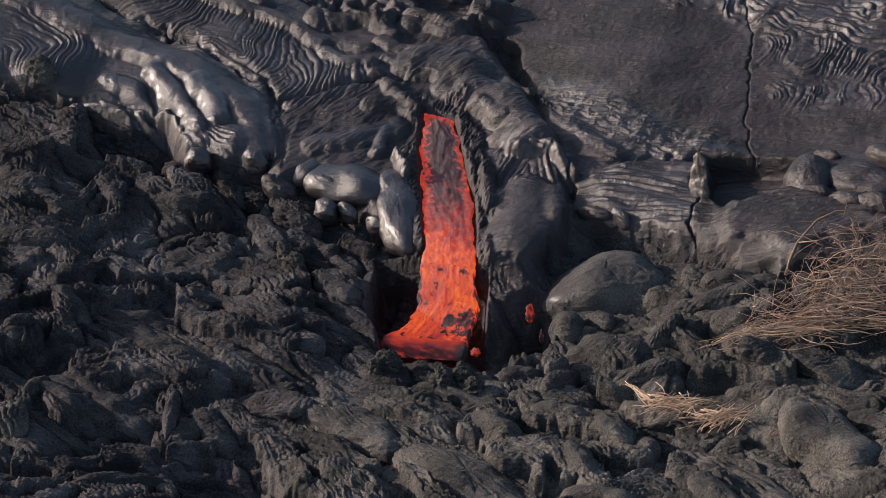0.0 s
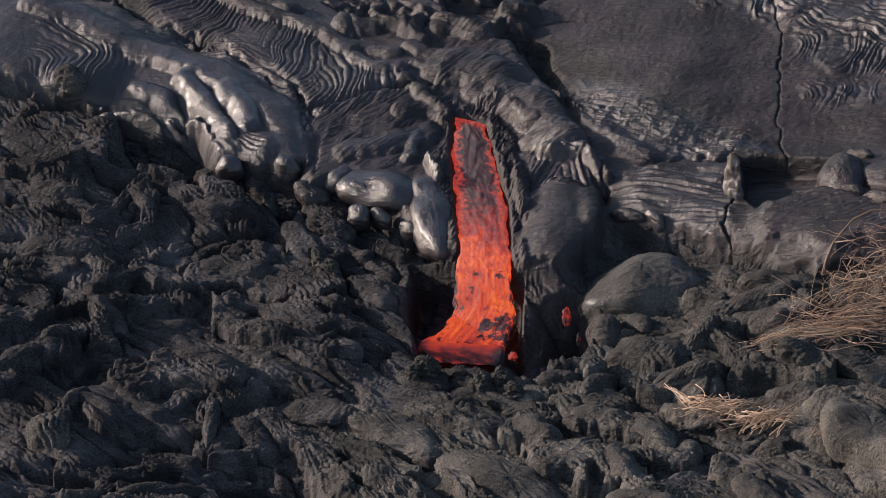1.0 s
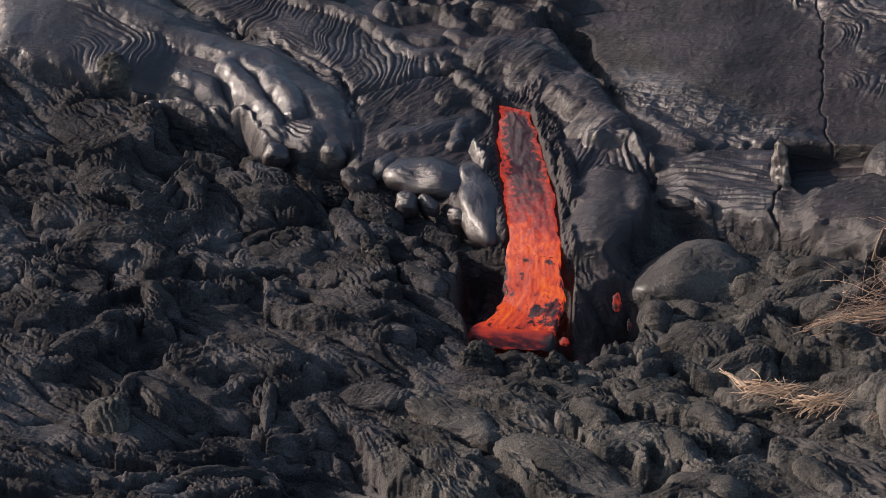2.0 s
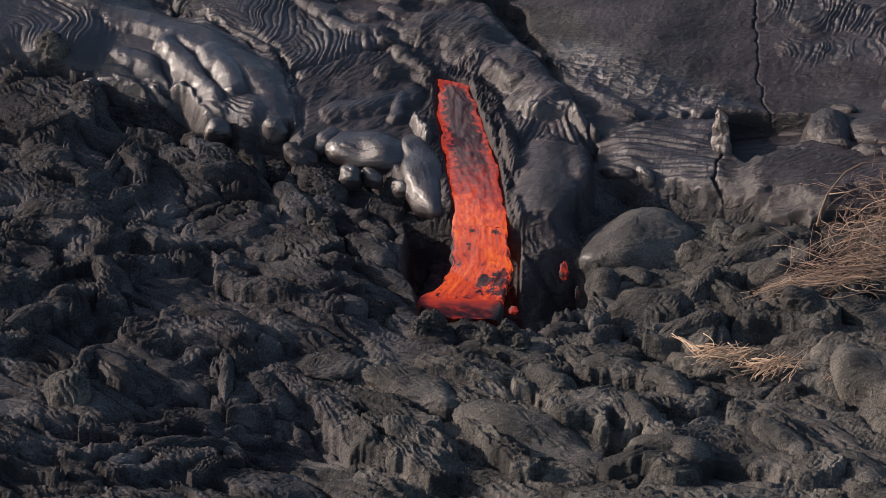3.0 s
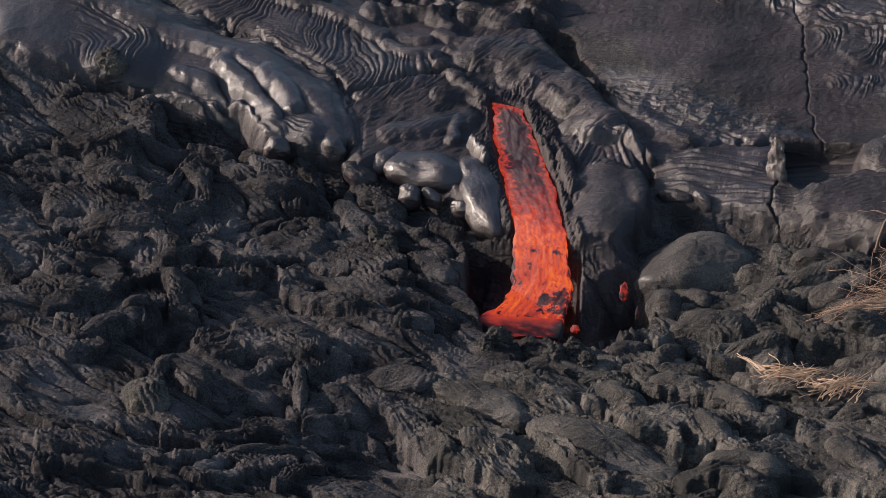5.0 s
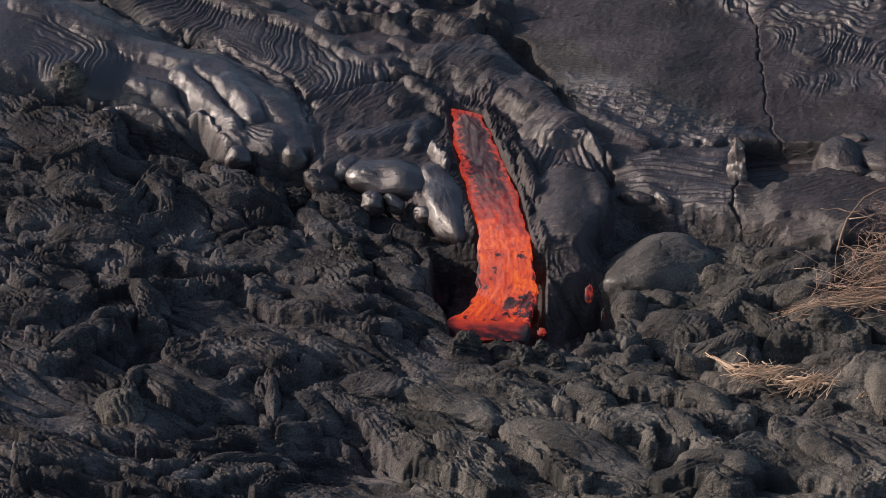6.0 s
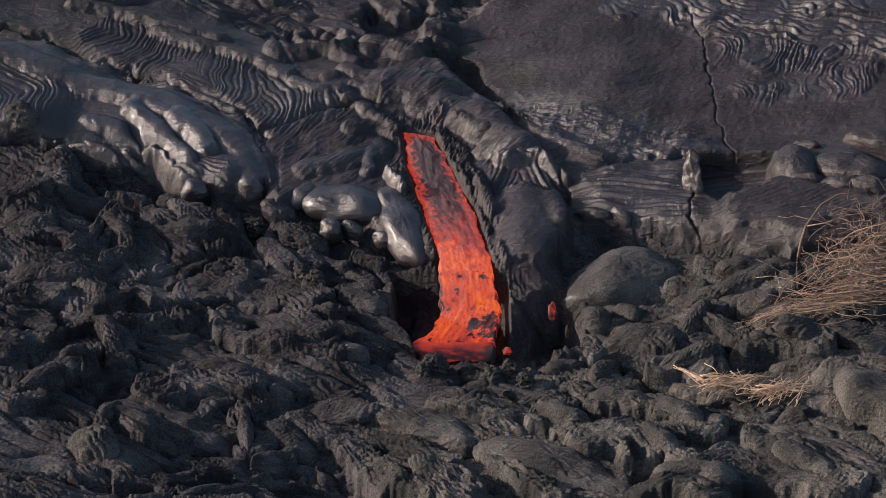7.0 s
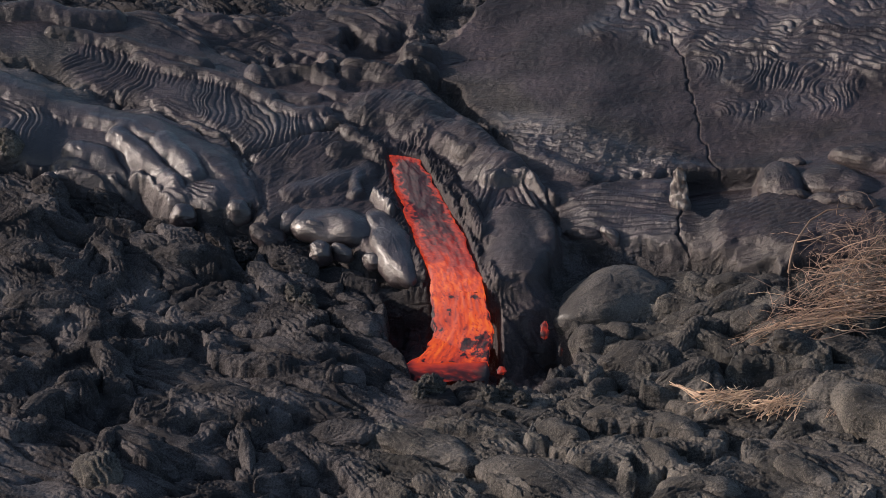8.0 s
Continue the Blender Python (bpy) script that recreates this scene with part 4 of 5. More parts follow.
# ---- lava lobes and toes ----
def lobe(name, a, b, width, height, label, group="", fresh=0.0, sheen=0.0, rough=0.05, ropes=0.0, spacing=0.13, bend=0.0, sink=0.35, taper=0.0, box=0.75, seed=0, lengthwise=False, bow=0.5, dusty=None, level=None, slope=0.0):
    """A swollen tongue of lava from a to b (on the ground), partly sunk in it. bow: how far the ropes bulge ahead."""
    (ax, ay), (bx, by) = a, b
    length = math.hypot(bx - ax, by - ay) + width
    heading = math.atan2(by - ay, bx - ax) if (a != b) else seed * 1.7
    around, up = (96, 40) if ropes or length > 1.1 else (60, 26)
    th = np.linspace(0, 2 * np.pi, around, endpoint=False)[None, :]
    ph = np.linspace(radians(-50), radians(90), up)[:, None]
    c, s = np.cos(ph), np.sin(ph)
    cc = np.sign(c) * np.abs(c) ** box
    X = 0.5 * length * cc * np.cos(th)
    Y = 0.5 * width * cc * np.sin(th)
    Y = Y * (1 - taper * X / length) + bend * X * X / length
    Z = height * np.sign(s) * np.abs(s) ** 0.9 * (1 - 0.3 * taper * X / length) + 0 * th
    # uneven swelling, outwards
    k = 31.7 * seed
    size = max(0.35 * width, 0.12)
    swell = fbm(X + k, Y + Z + k, size * 2.6, 2, 0.4, seed=200 + seed) * 0.11 * width
    fine = (0.5 - np.abs(fbm(X * 0.7 + k, Y + 1.3 * Z, 0.13, 4, 0.62, seed=300 + seed))) * 1.5 * rough
    if ropes:
        run, over = (Y, X) if lengthwise else (X, Y)
        if lengthwise:
            phase = (run - bow * over * over / width + 0.10 * fbm(X + k, Y, 0.5, 2, seed=400 + seed)) / spacing
        else:
            phase = (np.hypot(X + 0.34 * length, 1.25 * Y) + 0.09 * fbm(X + k, Y, 0.5, 2, seed=400 + seed)) / spacing
        fine = fine + ropes * (rope(phase) - 0.5) * smooth(-0.1, 0.3, s)
    nx, ny, nz = X / (0.5 * length) ** 2, Y / (0.5 * width) ** 2, Z / height**2
    nn = np.sqrt(nx * nx + ny * ny + nz * nz) + 1e-9
    d = swell + fine
    X, Y, Z = X + d * nx / nn, Y + d * ny / nn, Z + d * nz / nn
    ch, sh = math.cos(heading), math.sin(heading)
    mx, my = (ax + bx) / 2, (ay + by) / 2
    za, zb = ground_z(ax, ay), ground_z(bx, by)
    tilt = (zb - za) / max(length - width, 0.3) if a != b else 0.0
    tilt = max(-0.5, min(0.5, tilt if level is None else slope / max(length - width, 0.3)))
    Z = Z + tilt * X
    verts = np.stack([ch * X - sh * Y, sh * X + ch * Y, Z], -1).reshape(-1, 3)
    k = np.arange(around * up).reshape(up, around)
    q = np.stack([k[:-1], np.roll(k[:-1], -1, 1), np.roll(k[1:], -1, 1), k[1:]], -1).reshape(-1, 4)
    me = mesh_from(name, verts.tolist(), q.tolist() + [k[0, ::-1].tolist()])
    paint(me, "fresh", np.full(len(me.vertices), fresh))
    paint(me, "sheen", np.full(len(me.vertices), sheen))
    paint(me, "dust_and_sun", np.full(len(me.vertices), float(inside(np.array([mx]), np.array([my]), DUSTY, 0.4)[0]) if dusty is None else dusty))
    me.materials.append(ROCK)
    ob = tagged(new(name, me), label, "lava lobe" if "toe" not in name else "lava toe", group)
    ob.location = lay(mx, my, (za + zb) / 2 - sink * height if level is None else level)
    return ob


DULL = "dull weathered black lava tongue on the old flow"
FOLD = "dark lava lobe wrinkled into close ropes"
silver = dict(fresh=1.0, sheen=0.75, rough=0.009, group="silvery lobes on the bank")
grey = dict(fresh=0.9, sheen=0.15, rough=0.010, group="grey lobes round the fall")
old = dict(rough=0.016, sink=0.62, group="old lava tongues")

# the silvery bank
lobe("lava_toe", (-4.55, 4.16), (-4.44, 4.13), 0.40, 0.26, "round silvery lava toe at the foot of the bank", seed=22, level=0.03, **silver)
lobe("lava_toe", (-3.46, 4.12), (-3.38, 4.08), 0.40, 0.30, "round dark red lava toe still warm", seed=23, level=0.04, **silver)
# silvery lobes that hang over the rim of the fall: ends with heights, width, height
for i, (name, a, b, w, h, label) in enumerate((
    ("lava_lobe", (-1.88, 3.53, -0.0), (-1.14, 3.31, 0.01), 1.2, 0.34, "broad silvery lava lobe at the rim of the fall"),
    ("lava_lobe", (-0.82, 3.28, 0.05), (-0.48, 1.74, -0.2), 0.86, 0.37, "long silvery lava lobe hanging over the pit"),
    ("lava_toe", (-2.16, 3.41, 0.01), (-1.93, 3.2, -0.01), 0.36, 0.24, "bright silvery lava toe on the lobe's edge"),
    ("lava_toe", (-2.03, 2.7, -0.16), (-1.94, 2.62, -0.17), 0.36, 0.25, "round bright silvery lava toe under the lobe"),
    ("lava_toe", (-1.69, 2.71, -0.15), (-1.5, 2.54, -0.16), 0.28, 0.2, "small bright silvery lava toe on the lobe's edge"),
    ("lava_toe", (-1.13, 2.28, -0.17), (-0.88, 2.14, -0.17), 0.24, 0.18, "small bright silvery lava toe on the lobe's edge"),
    ("lava_lobe", (-2.52, 3.78, -0.01), (-2.13, 4.06, 0.05), 0.5, 0.24, "dark smooth lava lobe beside the silvery one"),
)):
    lobe(name, a[:2], b[:2], w, h, label, seed=i + 36, box=0.9, level=(a[2] + b[2]) / 2, slope=b[2] - a[2], **silver)
lobe("lava_toe", (-3.06, 3.56), (-2.74, 3.45), 0.42, 0.26, "dark smooth lava toe at the flow's foot", seed=24, fresh=1.0, sheen=0.2, rough=0.015)

# the right-hand shelf and the dome below it
for i, (a, b, w, h) in enumerate((
    ((2.65, 2.03), (3.11, 1.77), 0.26, 0.2), ((6.57, 2.22), (6.68, 1.54), 0.80, 0.34), ((7.30, 1.79), (8.07, 1.36), 0.95, 0.36), ((6.57, 1.42), (6.94, 1.21), 0.26, 0.22),
    ((7.06, 1.13), (7.48, 0.75), 0.28, 0.22), ((7.63, 0.75), (8.10, 0.46), 0.34, 0.26), ((7.94, 2.30), (8.69, 1.69), 0.7, 0.36), ((6.76, 2.76), (7.05, 2.49), 0.3, 0.2),
)):
    lobe("lava_lobe", a, b, w, h, "grey smooth lava pillow on the shelf", seed=i + 61, fresh=1.0, sheen=0.15, rough=0.012, box=1.0, sink=0.3, group="pillows on the shelf")
lobe("lava_toe", (3.28, 1.73), (3.46, 1.53), 0.2, 0.18, "small shining lava toe under the shelf", seed=70, sink=0.1, **silver)
lobe("lava_lobe", (2.77, 0.18), (3.56, -0.08), 1.5, 0.66, "large smooth grey lava dome beside the pit", seed=71, fresh=0.0, sheen=0.3, rough=0.018, sink=0.22, box=0.8, dusty=1.0)
for i, (a, b, w, h, r) in enumerate((
    ((2.49, -1.22), (2.63, -1.55), 0.55, 0.42, 0.0), ((2.94, -1.14), (3.22, -1.51), 0.45, 0.36, 0.0), ((3.01, -2.25), (3.92, -2.42), 0.80, 0.42, 0.034), ((3.60, -3.41), (4.31, -3.47), 0.42, 0.26, 0.022),
    ((4.47, -2.98), (4.52, -3.72), 0.42, 0.34, 0.0), ((4.12, -2.26), (4.42, -2.05), 0.45, 0.34, 0.022), ((4.11, -1.16), (4.64, -1.52), 0.60, 0.36, 0.028), ((4.84, -1.39), (5.72, -1.29), 0.55, 0.34, 0.02),
    ((5.20, -1.91), (5.58, -2.14), 0.45, 0.3, 0.0), ((5.87, -3.55), (6.34, -3.62), 0.6, 0.32, 0.03), ((6.71, -3.66), (7.43, -4.14), 0.7, 0.34, 0.034), ((3.82, 0.30), (4.21, -0.01), 0.5, 0.26, 0.03),
    ((5.17, -0.51), (6.14, -0.74), 0.6, 0.3, 0.0), ((2.75, -2.80), (2.50, -3.14), 0.45, 0.3, 0.02), ((1.73, -2.75), (2.12, -2.74), 0.42, 0.28, 0.0), ((5.56, -4.08), (6.18, -4.53), 0.5, 0.28, 0.02),
)):
    lobe("lava_lobe", a, b, w, h, FOLD if r else "rounded dull black lava lobe below the shelf", ropes=r, spacing=0.075, bow=0.9, rough=0.014, fresh=0.2, sink=0.42, group="lobes below the shelf", seed=i + 81)
lobe("lava_toe", (5.16, -3.40), (5.29, -3.51), 0.16, 0.13, "small oval lava toe by the dry stalks", rough=0.01, fresh=0.4, seed=98, sink=0.0)

# the foreground
lobe("lava_lobe", (4.72, -6.47), (6.51, -8.63), 0.95, 0.45, "long black lava tongue with lengthwise ropes", ropes=0.10, spacing=0.14, lengthwise=True, bow=0.05, rough=0.008, fresh=0.3, seed=101)
lobe("lava_lobe", (6.56, -5.72), (7.51, -7.28), 1.0, 0.40, "flat tilted slab of dull grey lava", rough=0.02, box=0.4, seed=102)
for i, (a, b, w, h, r) in enumerate((
    ((1.38, -4.46), (1.89, -5.11), 0.60, 0.48, 0.0), ((2.33, -4.15), (2.99, -4.64), 0.50, 0.32, 0.0), ((3.26, -4.93), (3.78, -5.95), 0.55, 0.40, 0.0), ((3.89, -5.45), (4.14, -6.18), 0.5, 0.32, 0.0),
    ((0.53, -5.92), (2.17, -7.56), 1.25, 0.42, 0.05), ((2.94, -6.24), (3.27, -7.20), 0.45, 0.36, 0.0), ((4.10, -7.13), (4.50, -8.02), 0.55, 0.34, 0.03), ((5.06, -7.78), (5.62, -8.83), 0.55, 0.32, 0.0),
    ((3.16, -7.82), (3.86, -8.46), 0.7, 0.34, 0.0), ((1.00, -3.64), (1.48, -3.53), 0.36, 0.28, 0.0), ((6.08, -8.58), (6.79, -9.58), 0.7, 0.34, 0.02), ((-1.29, -4.19), (-0.13, -5.39), 0.9, 0.30, 0.05),
    ((2.68, -5.42), (2.90, -5.91), 0.35, 0.3, 0.0), ((-0.77, -6.63), (0.07, -7.71), 0.8, 0.3, 0.05),
)):
    lobe("lava_lobe", a, b, w, h, DULL if not r else FOLD, ropes=r * 0.8, spacing=0.10, bow=0.3, lengthwise=bool(r), seed=i + 111, **{**old, "fresh": 0.1})
for i, (p, r, h) in enumerate((((-0.41, -2.22), 0.34, 0.36), ((-0.61, -2.36), 0.22, 0.22), ((0.57, -2.77), 0.34, 0.3), ((0.89, -2.58), 0.28, 0.28), ((1.10, -3.03), 0.24, 0.22), ((0.76, -3.39), 0.22, 0.22))):
    lobe("lava_clinker", p, (p[0] + 0.1, p[1] - 0.05), r, h, "jagged knob of broken brown lava", rough=0.06, dusty=1.0, sink=0.15, group="knobs before the pit", seed=i + 131)

# the old slope on the left
for i, (a, b, w, h, r) in enumerate((
    ((-6.87, -1.85), (-6.63, -1.71), 0.38, 0.36, 0.0), ((-6.71, -1.37), (-6.60, -1.29), 0.2, 0.2, 0.0), ((-6.13, -3.56), (-5.41, -4.12), 0.42, 0.34, 0.0),
    ((-4.48, -2.31), (-3.58, -2.57), 0.6, 0.30, 0.0), ((-3.82, -3.54), (-3.78, -4.96), 0.26, 0.34, 0.0), ((-3.60, -0.33), (-1.96, -1.44), 1.0, 0.32, 0.05), ((-5.21, 0.08), (-4.97, -0.00), 0.26, 0.22, 0.0),
    ((-5.62, 1.31), (-4.55, 0.52), 0.34, 0.30, 0.0), ((-4.35, 0.53), (-4.07, 0.05), 0.34, 0.26, 0.0), ((-6.47, 0.44), (-5.64, 0.86), 0.36, 0.26, 0.0), ((-4.60, 1.38), (-3.47, 1.13), 0.55, 0.26, 0.02),
    ((-6.17, -0.72), (-5.74, -1.18), 0.42, 0.34, 0.0), ((-5.37, -0.74), (-4.47, -0.87), 0.7, 0.34, 0.0), ((-7.60, -0.41), (-7.26, 0.24), 0.4, 0.24, 0.0), ((-7.56, -2.71), (-7.03, -2.19), 0.5, 0.3, 0.0),
    ((-5.27, -3.45), (-4.24, -4.44), 0.7, 0.4, 0.0), ((-3.29, -4.49), (-2.79, -5.03), 0.6, 0.36, 0.03), ((-5.51, -4.14), (-5.09, -4.53), 0.3, 0.25, 0.0), ((-5.23, -5.88), (-4.81, -5.83), 0.3, 0.2, 0.0),
    ((-4.66, -5.36), (-3.71, -5.50), 0.4, 0.24, 0.0), ((-4.82, -6.95), (-3.75, -6.40), 0.5, 0.3, 0.0), ((-3.72, -1.85), (-2.11, -2.67), 0.6, 0.26, 0.03), ((-5.02, 3.04), (-4.28, 2.89), 0.5, 0.28, 0.0),
    ((-6.93, 4.83), (-6.37, 4.42), 0.4, 0.3, 0.0), ((-7.85, 4.45), (-7.30, 4.23), 0.4, 0.24, 0.0), ((-7.86, 3.42), (-7.32, 3.21), 0.5, 0.24, 0.02), ((-3.71, 1.88), (-3.39, 1.70), 0.34, 0.24, 0.0),
    ((-1.72, 0.51), (-1.30, 0.10), 0.5, 0.24, 0.0), ((-6.18, 3.33), (-5.79, 2.90), 0.26, 0.24, 0.0), ((-2.86, -3.51), (-1.78, -3.95), 0.7, 0.26, 0.04), ((-7.80, 1.73), (-6.76, 1.48), 0.6, 0.26, 0.03),
    ((-6.03, -3.55), (-6.29, -3.92), 0.25, 0.22, 0.0), ((-6.77, 5.48), (-6.23, 5.35), 0.34, 0.24, 0.0),
)):
    lobe("lava_lobe", a, b, w, h, DULL if not r else FOLD, ropes=r * 0.8, spacing=0.09, bow=0.7, seed=i + 141, **old)
lobe("lava_lobe", (-6.27, -5.14), (-6.56, -4.63), 0.66, 0.46, "fluted shell of brown lava on the slope", ropes=0.075, spacing=0.08, lengthwise=True, bow=0.1, rough=0.012, sink=0.25, dusty=1.0, seed=143)
for i, (p, r, h) in enumerate((((-2.61, 1.50), 0.26, 0.24), ((-2.40, 1.12), 0.2, 0.24), ((-2.23, 0.77), 0.14, 0.16), ((-7.84, 6.50), 0.45, 0.3), ((-6.49, 4.68), 0.25, 0.22))):
    lobe("lava_clinker", p, (p[0] + 0.12, p[1] - 0.08), r, h, "jagged knob of broken brown lava", rough=0.045, sink=0.3, dusty=1.0, group="knobs on the slope", seed=i + 181)

for i, (a, b, w, h) in enumerate((
    ((-6.61, 5.42), (-6.27, 5.22), 0.5, 0.42), ((-6.07, 5.36), (-5.69, 5.20), 0.55, 0.40), ((-5.55, 5.07), (-5.24, 4.81), 0.5, 0.42), ((-5.03, 4.55), (-4.78, 4.29), 0.5, 0.40), ((-4.62, 4.24), (-4.24, 4.03), 0.5, 0.36),
    ((-3.98, 4.04), (-3.70, 3.77), 0.5, 0.4), ((-3.49, 3.77), (-3.27, 3.64), 0.4, 0.34), ((-7.09, 5.45), (-6.85, 5.20), 0.5, 0.34), ((-5.84, 4.46), (-5.49, 4.21), 0.45, 0.3), ((-2.71, 2.72), (-2.29, 2.52), 0.5, 0.3),
)):
    lobe("lava_clinker", a, b, w, h, "dark rubbly old lava in the shaded hollow", rough=0.06, sink=0.2, group="rubble under the bank", seed=i + 201)

# the thin fin that stands on the shelf
def fin(name, foot, height, seed, label):
    n, m = 26, 30
    u, v = np.meshgrid(np.linspace(-1, 1, n), np.linspace(0, 1, m))
    wide = 0.27 * (1 - 0.5 * v) * (1 + 0.3 * vnoise(v * 4, v * 0 + seed, seed))
    verts, faces = [], []
    for sgn in (-1, 1):
        thick = sgn * 0.055 * np.sqrt(np.clip(1 - u * u, 0, 1)) * (1 - 0.5 * v) + 0.03 * fbm(u, v * 3, 0.9, 2, seed=seed)
        X, Y = u * wide + 0.10 * (v - 0.5) ** 2 - 0.12 * v, thick + 0.12 * v
        Z = v * height * (1 - 0.14 * u * u) + 0.03 * fbm(u * 2, v * 4, 0.6, 3, seed=seed + 4)
        k = len(verts)
        verts += np.stack([X, Y, Z], -1).reshape(-1, 3).tolist()
        g = np.arange(n * m).reshape(m, n) + k
        q = np.stack([g[:-1, :-1], g[:-1, 1:], g[1:, 1:], g[1:, :-1]], -1).reshape(-1, 4)
        faces += (q if sgn < 0 else q[:, ::-1]).tolist()
    me = mesh_from(name, verts, faces)
    paint(me, "fresh", np.full(len(verts), 1.0))
    paint(me, "sheen", np.full(len(verts), 0.9))
    paint(me, "dust_and_sun", np.full(len(verts), 1.0))
    me.materials.append(ROCK)
    ob = tagged(new(name, me), label, "lava fin")
    ob.location = lay(foot[0], foot[1], ground_z(*foot) - 0.08)
    ob.rotation_euler = (0, 0, radians(-40))


fin("lava_fin", (4.72, 1.88), 0.85, 5, "thin upright grey-brown lava fin on the shelf")

# ---- the molten stream ----
stream = tagged(new("lava_stream"), "glowing orange molten lava pouring over a dark ledge", "molten lava")


def ribbon(name, rows, cols, bulge, heat_of, label, seed):
    """A sheet between left and right edges, row by row, with its own heat."""
    rows = np.array(rows, float).reshape(-1, 2, 3)
    t0 = np.linspace(0, 1, len(rows))
    t1 = np.linspace(0, 1, (len(rows) - 1) * 26 + 1)
    ed = np.stack([[np.interp(t1, t0, rows[:, s, k]) for k in range(3)] for s in (0, 1)], 0)
    for _ in range(10):
        ed[:, :, 1:-1] = 0.25 * ed[:, :, :-2] + 0.5 * ed[:, :, 1:-1] + 0.25 * ed[:, :, 2:]
    u = np.linspace(0, 1, cols)[None, :]
    L, R = ed[0].T[:, None, :], ed[1].T[:, None, :]
    P = L + (R - L) * u[..., None]
    along_ = np.cumsum(np.r_[0, np.linalg.norm(np.diff(P[:, cols // 2], axis=0), axis=1)])[:, None]
    across = u * np.linalg.norm(R - L, axis=-1)
    jag = 0.065 * fbm(along_ + 0 * across, across * 0 + 3.3 + 9.0 * (u > 0.5), 0.45, 5, 0.55, seed=seed)
    edge = np.minimum(u, 1 - u) * 2
    P[..., 0] += jag * np.where(u < 0.5, 1, -1) * (1 - edge)
    lump = fbm(across * 1.5 + 5, along_ * 0.6, 0.20, 4, 0.55, seed=seed + 1)
    P[..., 2] += bulge * np.sqrt(edge) + 0.022 * lump * np.sqrt(edge)
    P[..., 1] -= 0.5 * bulge * np.sqrt(edge)
    P[..., 2] -= 0.10 * (edge < 0.001)
    me = grid_mesh(name, P[..., 0], P[..., 1], P[..., 2])
    paint(me, "glow_level", heat_of(along_ / along_.max() + 0 * u, u + 0 * along_, across, along_, lump))
    return part(name, me, MOLTEN, stream, label)


def channel_heat(s, u, across, way, lump):
    edge = np.minimum(u, 1 - u) * 2
    grain = fbm(across * 1.6, way, 0.06, 3, 0.7, seed=504)
    ragged = edge + 0.30 * fbm(across, way, 0.12, 4, 0.6, seed=501) + 0.10 * grain - 0.10 * (u < 0.5)
    rim = np.maximum(smooth(0.46, 0.14, ragged), smooth(0.06, 0.02, s + 0.03 * grain))
    warm = smooth(0.38, 0.80, s + 0.14 * fbm(across * 1.4, way, 0.25, 4, 0.6, seed=505))
    h = 0.20 + 0.10 * grain + 0.05 * fbm(across * 1.8, way, 0.3, 3, seed=503) + 0.26 * warm
    h = np.maximum(h, rim * (0.55 + 0.18 * grain))
    band = np.exp(-((s - 0.46 - 0.10 * (u - 0.5) + 0.04 * grain) / 0.022) ** 2) * smooth(0.3, 0.7, u)
    h = h + 0.14 * band
    down = smooth(0.80, 0.97, s + 0.10 * fbm(across, way, 0.3, 3, seed=506) + 0.08 * (u < 0.5))
    return np.clip(h * (1 - down) + down * (0.76 + 0.22 * fbm(across * 2.6, way * 0.7, 0.13, 4, 0.65, seed=507)), 0, 1)


def curtain_heat(s, u, across, way, lump):
    streak = fbm(across * 3.0, way * 0.5, 0.20, 5, 0.62, seed=511)
    patch = fbm(across, way, 0.5, 3, 0.5, seed=512)
    fleck = fbm(across * 2.2, way * 1.2, 0.16, 4, 0.6, seed=513)
    crust = smooth(0.10, 0.40, fbm(across, way, 0.22, 4, 0.6, seed=514) + 0.9 * smooth(0.50, 0.70, s) * smooth(0.98, 0.86, s) * smooth(0.42, 0.7, u) - 0.45)
    h = 0.72 + 0.20 * streak + 0.14 * patch - 0.24 * smooth(0.46, 0.72, fleck) - 0.50 * crust
    h = h + 0.14 * smooth(0.80, 0.95, u) - 0.16 * smooth(0.72, 1.0, s)
    return np.clip(h - 0.5 * smooth(0.10, 0.0, np.minimum(u, 1 - u) * 2 + 0.10 * streak), 0.05, 1)


def pool_heat(s, u, across, way, lump):
    f = fbm(across * 1.2, way * 2.0, 0.3, 4, 0.6, seed=517)
    edge = np.minimum(u, 1 - u) * 2
    return np.clip(0.72 + 0.26 * f - 0.44 * smooth(0.2, 0.9, s + 0.2 * f) - 0.25 * smooth(0.3, 0.0, edge), 0, 1)


ribbon("channel_lava", [
    ((-0.477, 5.315, 0.577), (0.131, 4.994, 0.582)), ((-0.435, 4.519, 0.441), (0.283, 4.414, 0.497)), ((-0.380, 3.610, 0.298), (0.455, 3.486, 0.366)), ((-0.265, 2.686, 0.175), (0.665, 2.634, 0.267)),
    ((-0.112, 1.836, 0.083), (0.769, 1.697, 0.162)), ((-0.065, 1.287, 0.019), (0.850, 1.008, 0.089)), ((-0.061, 0.902, -0.047), (0.911, 0.593, 0.029)), ((-0.070, 0.738, -0.122), (0.932, 0.424, -0.042)),
], 44, 0.05, channel_heat, "red molten channel with a dark crust skin", 521)
ribbon("lava_curtain", [
    ((-0.070, 0.740, -0.123), (0.932, 0.426, -0.043)), ((-0.077, 0.540, -0.339), (0.943, 0.185, -0.259)), ((-0.113, 0.251, -0.644), (0.936, -0.012, -0.553)), ((-0.271, 0.004, -0.915), (0.898, -0.272, -0.814)), ((-0.509, -0.251, -1.089), (0.859, -0.529, -0.973)),
], 48, 0.05, curtain_heat, "bright orange curtain of falling lava", 531)
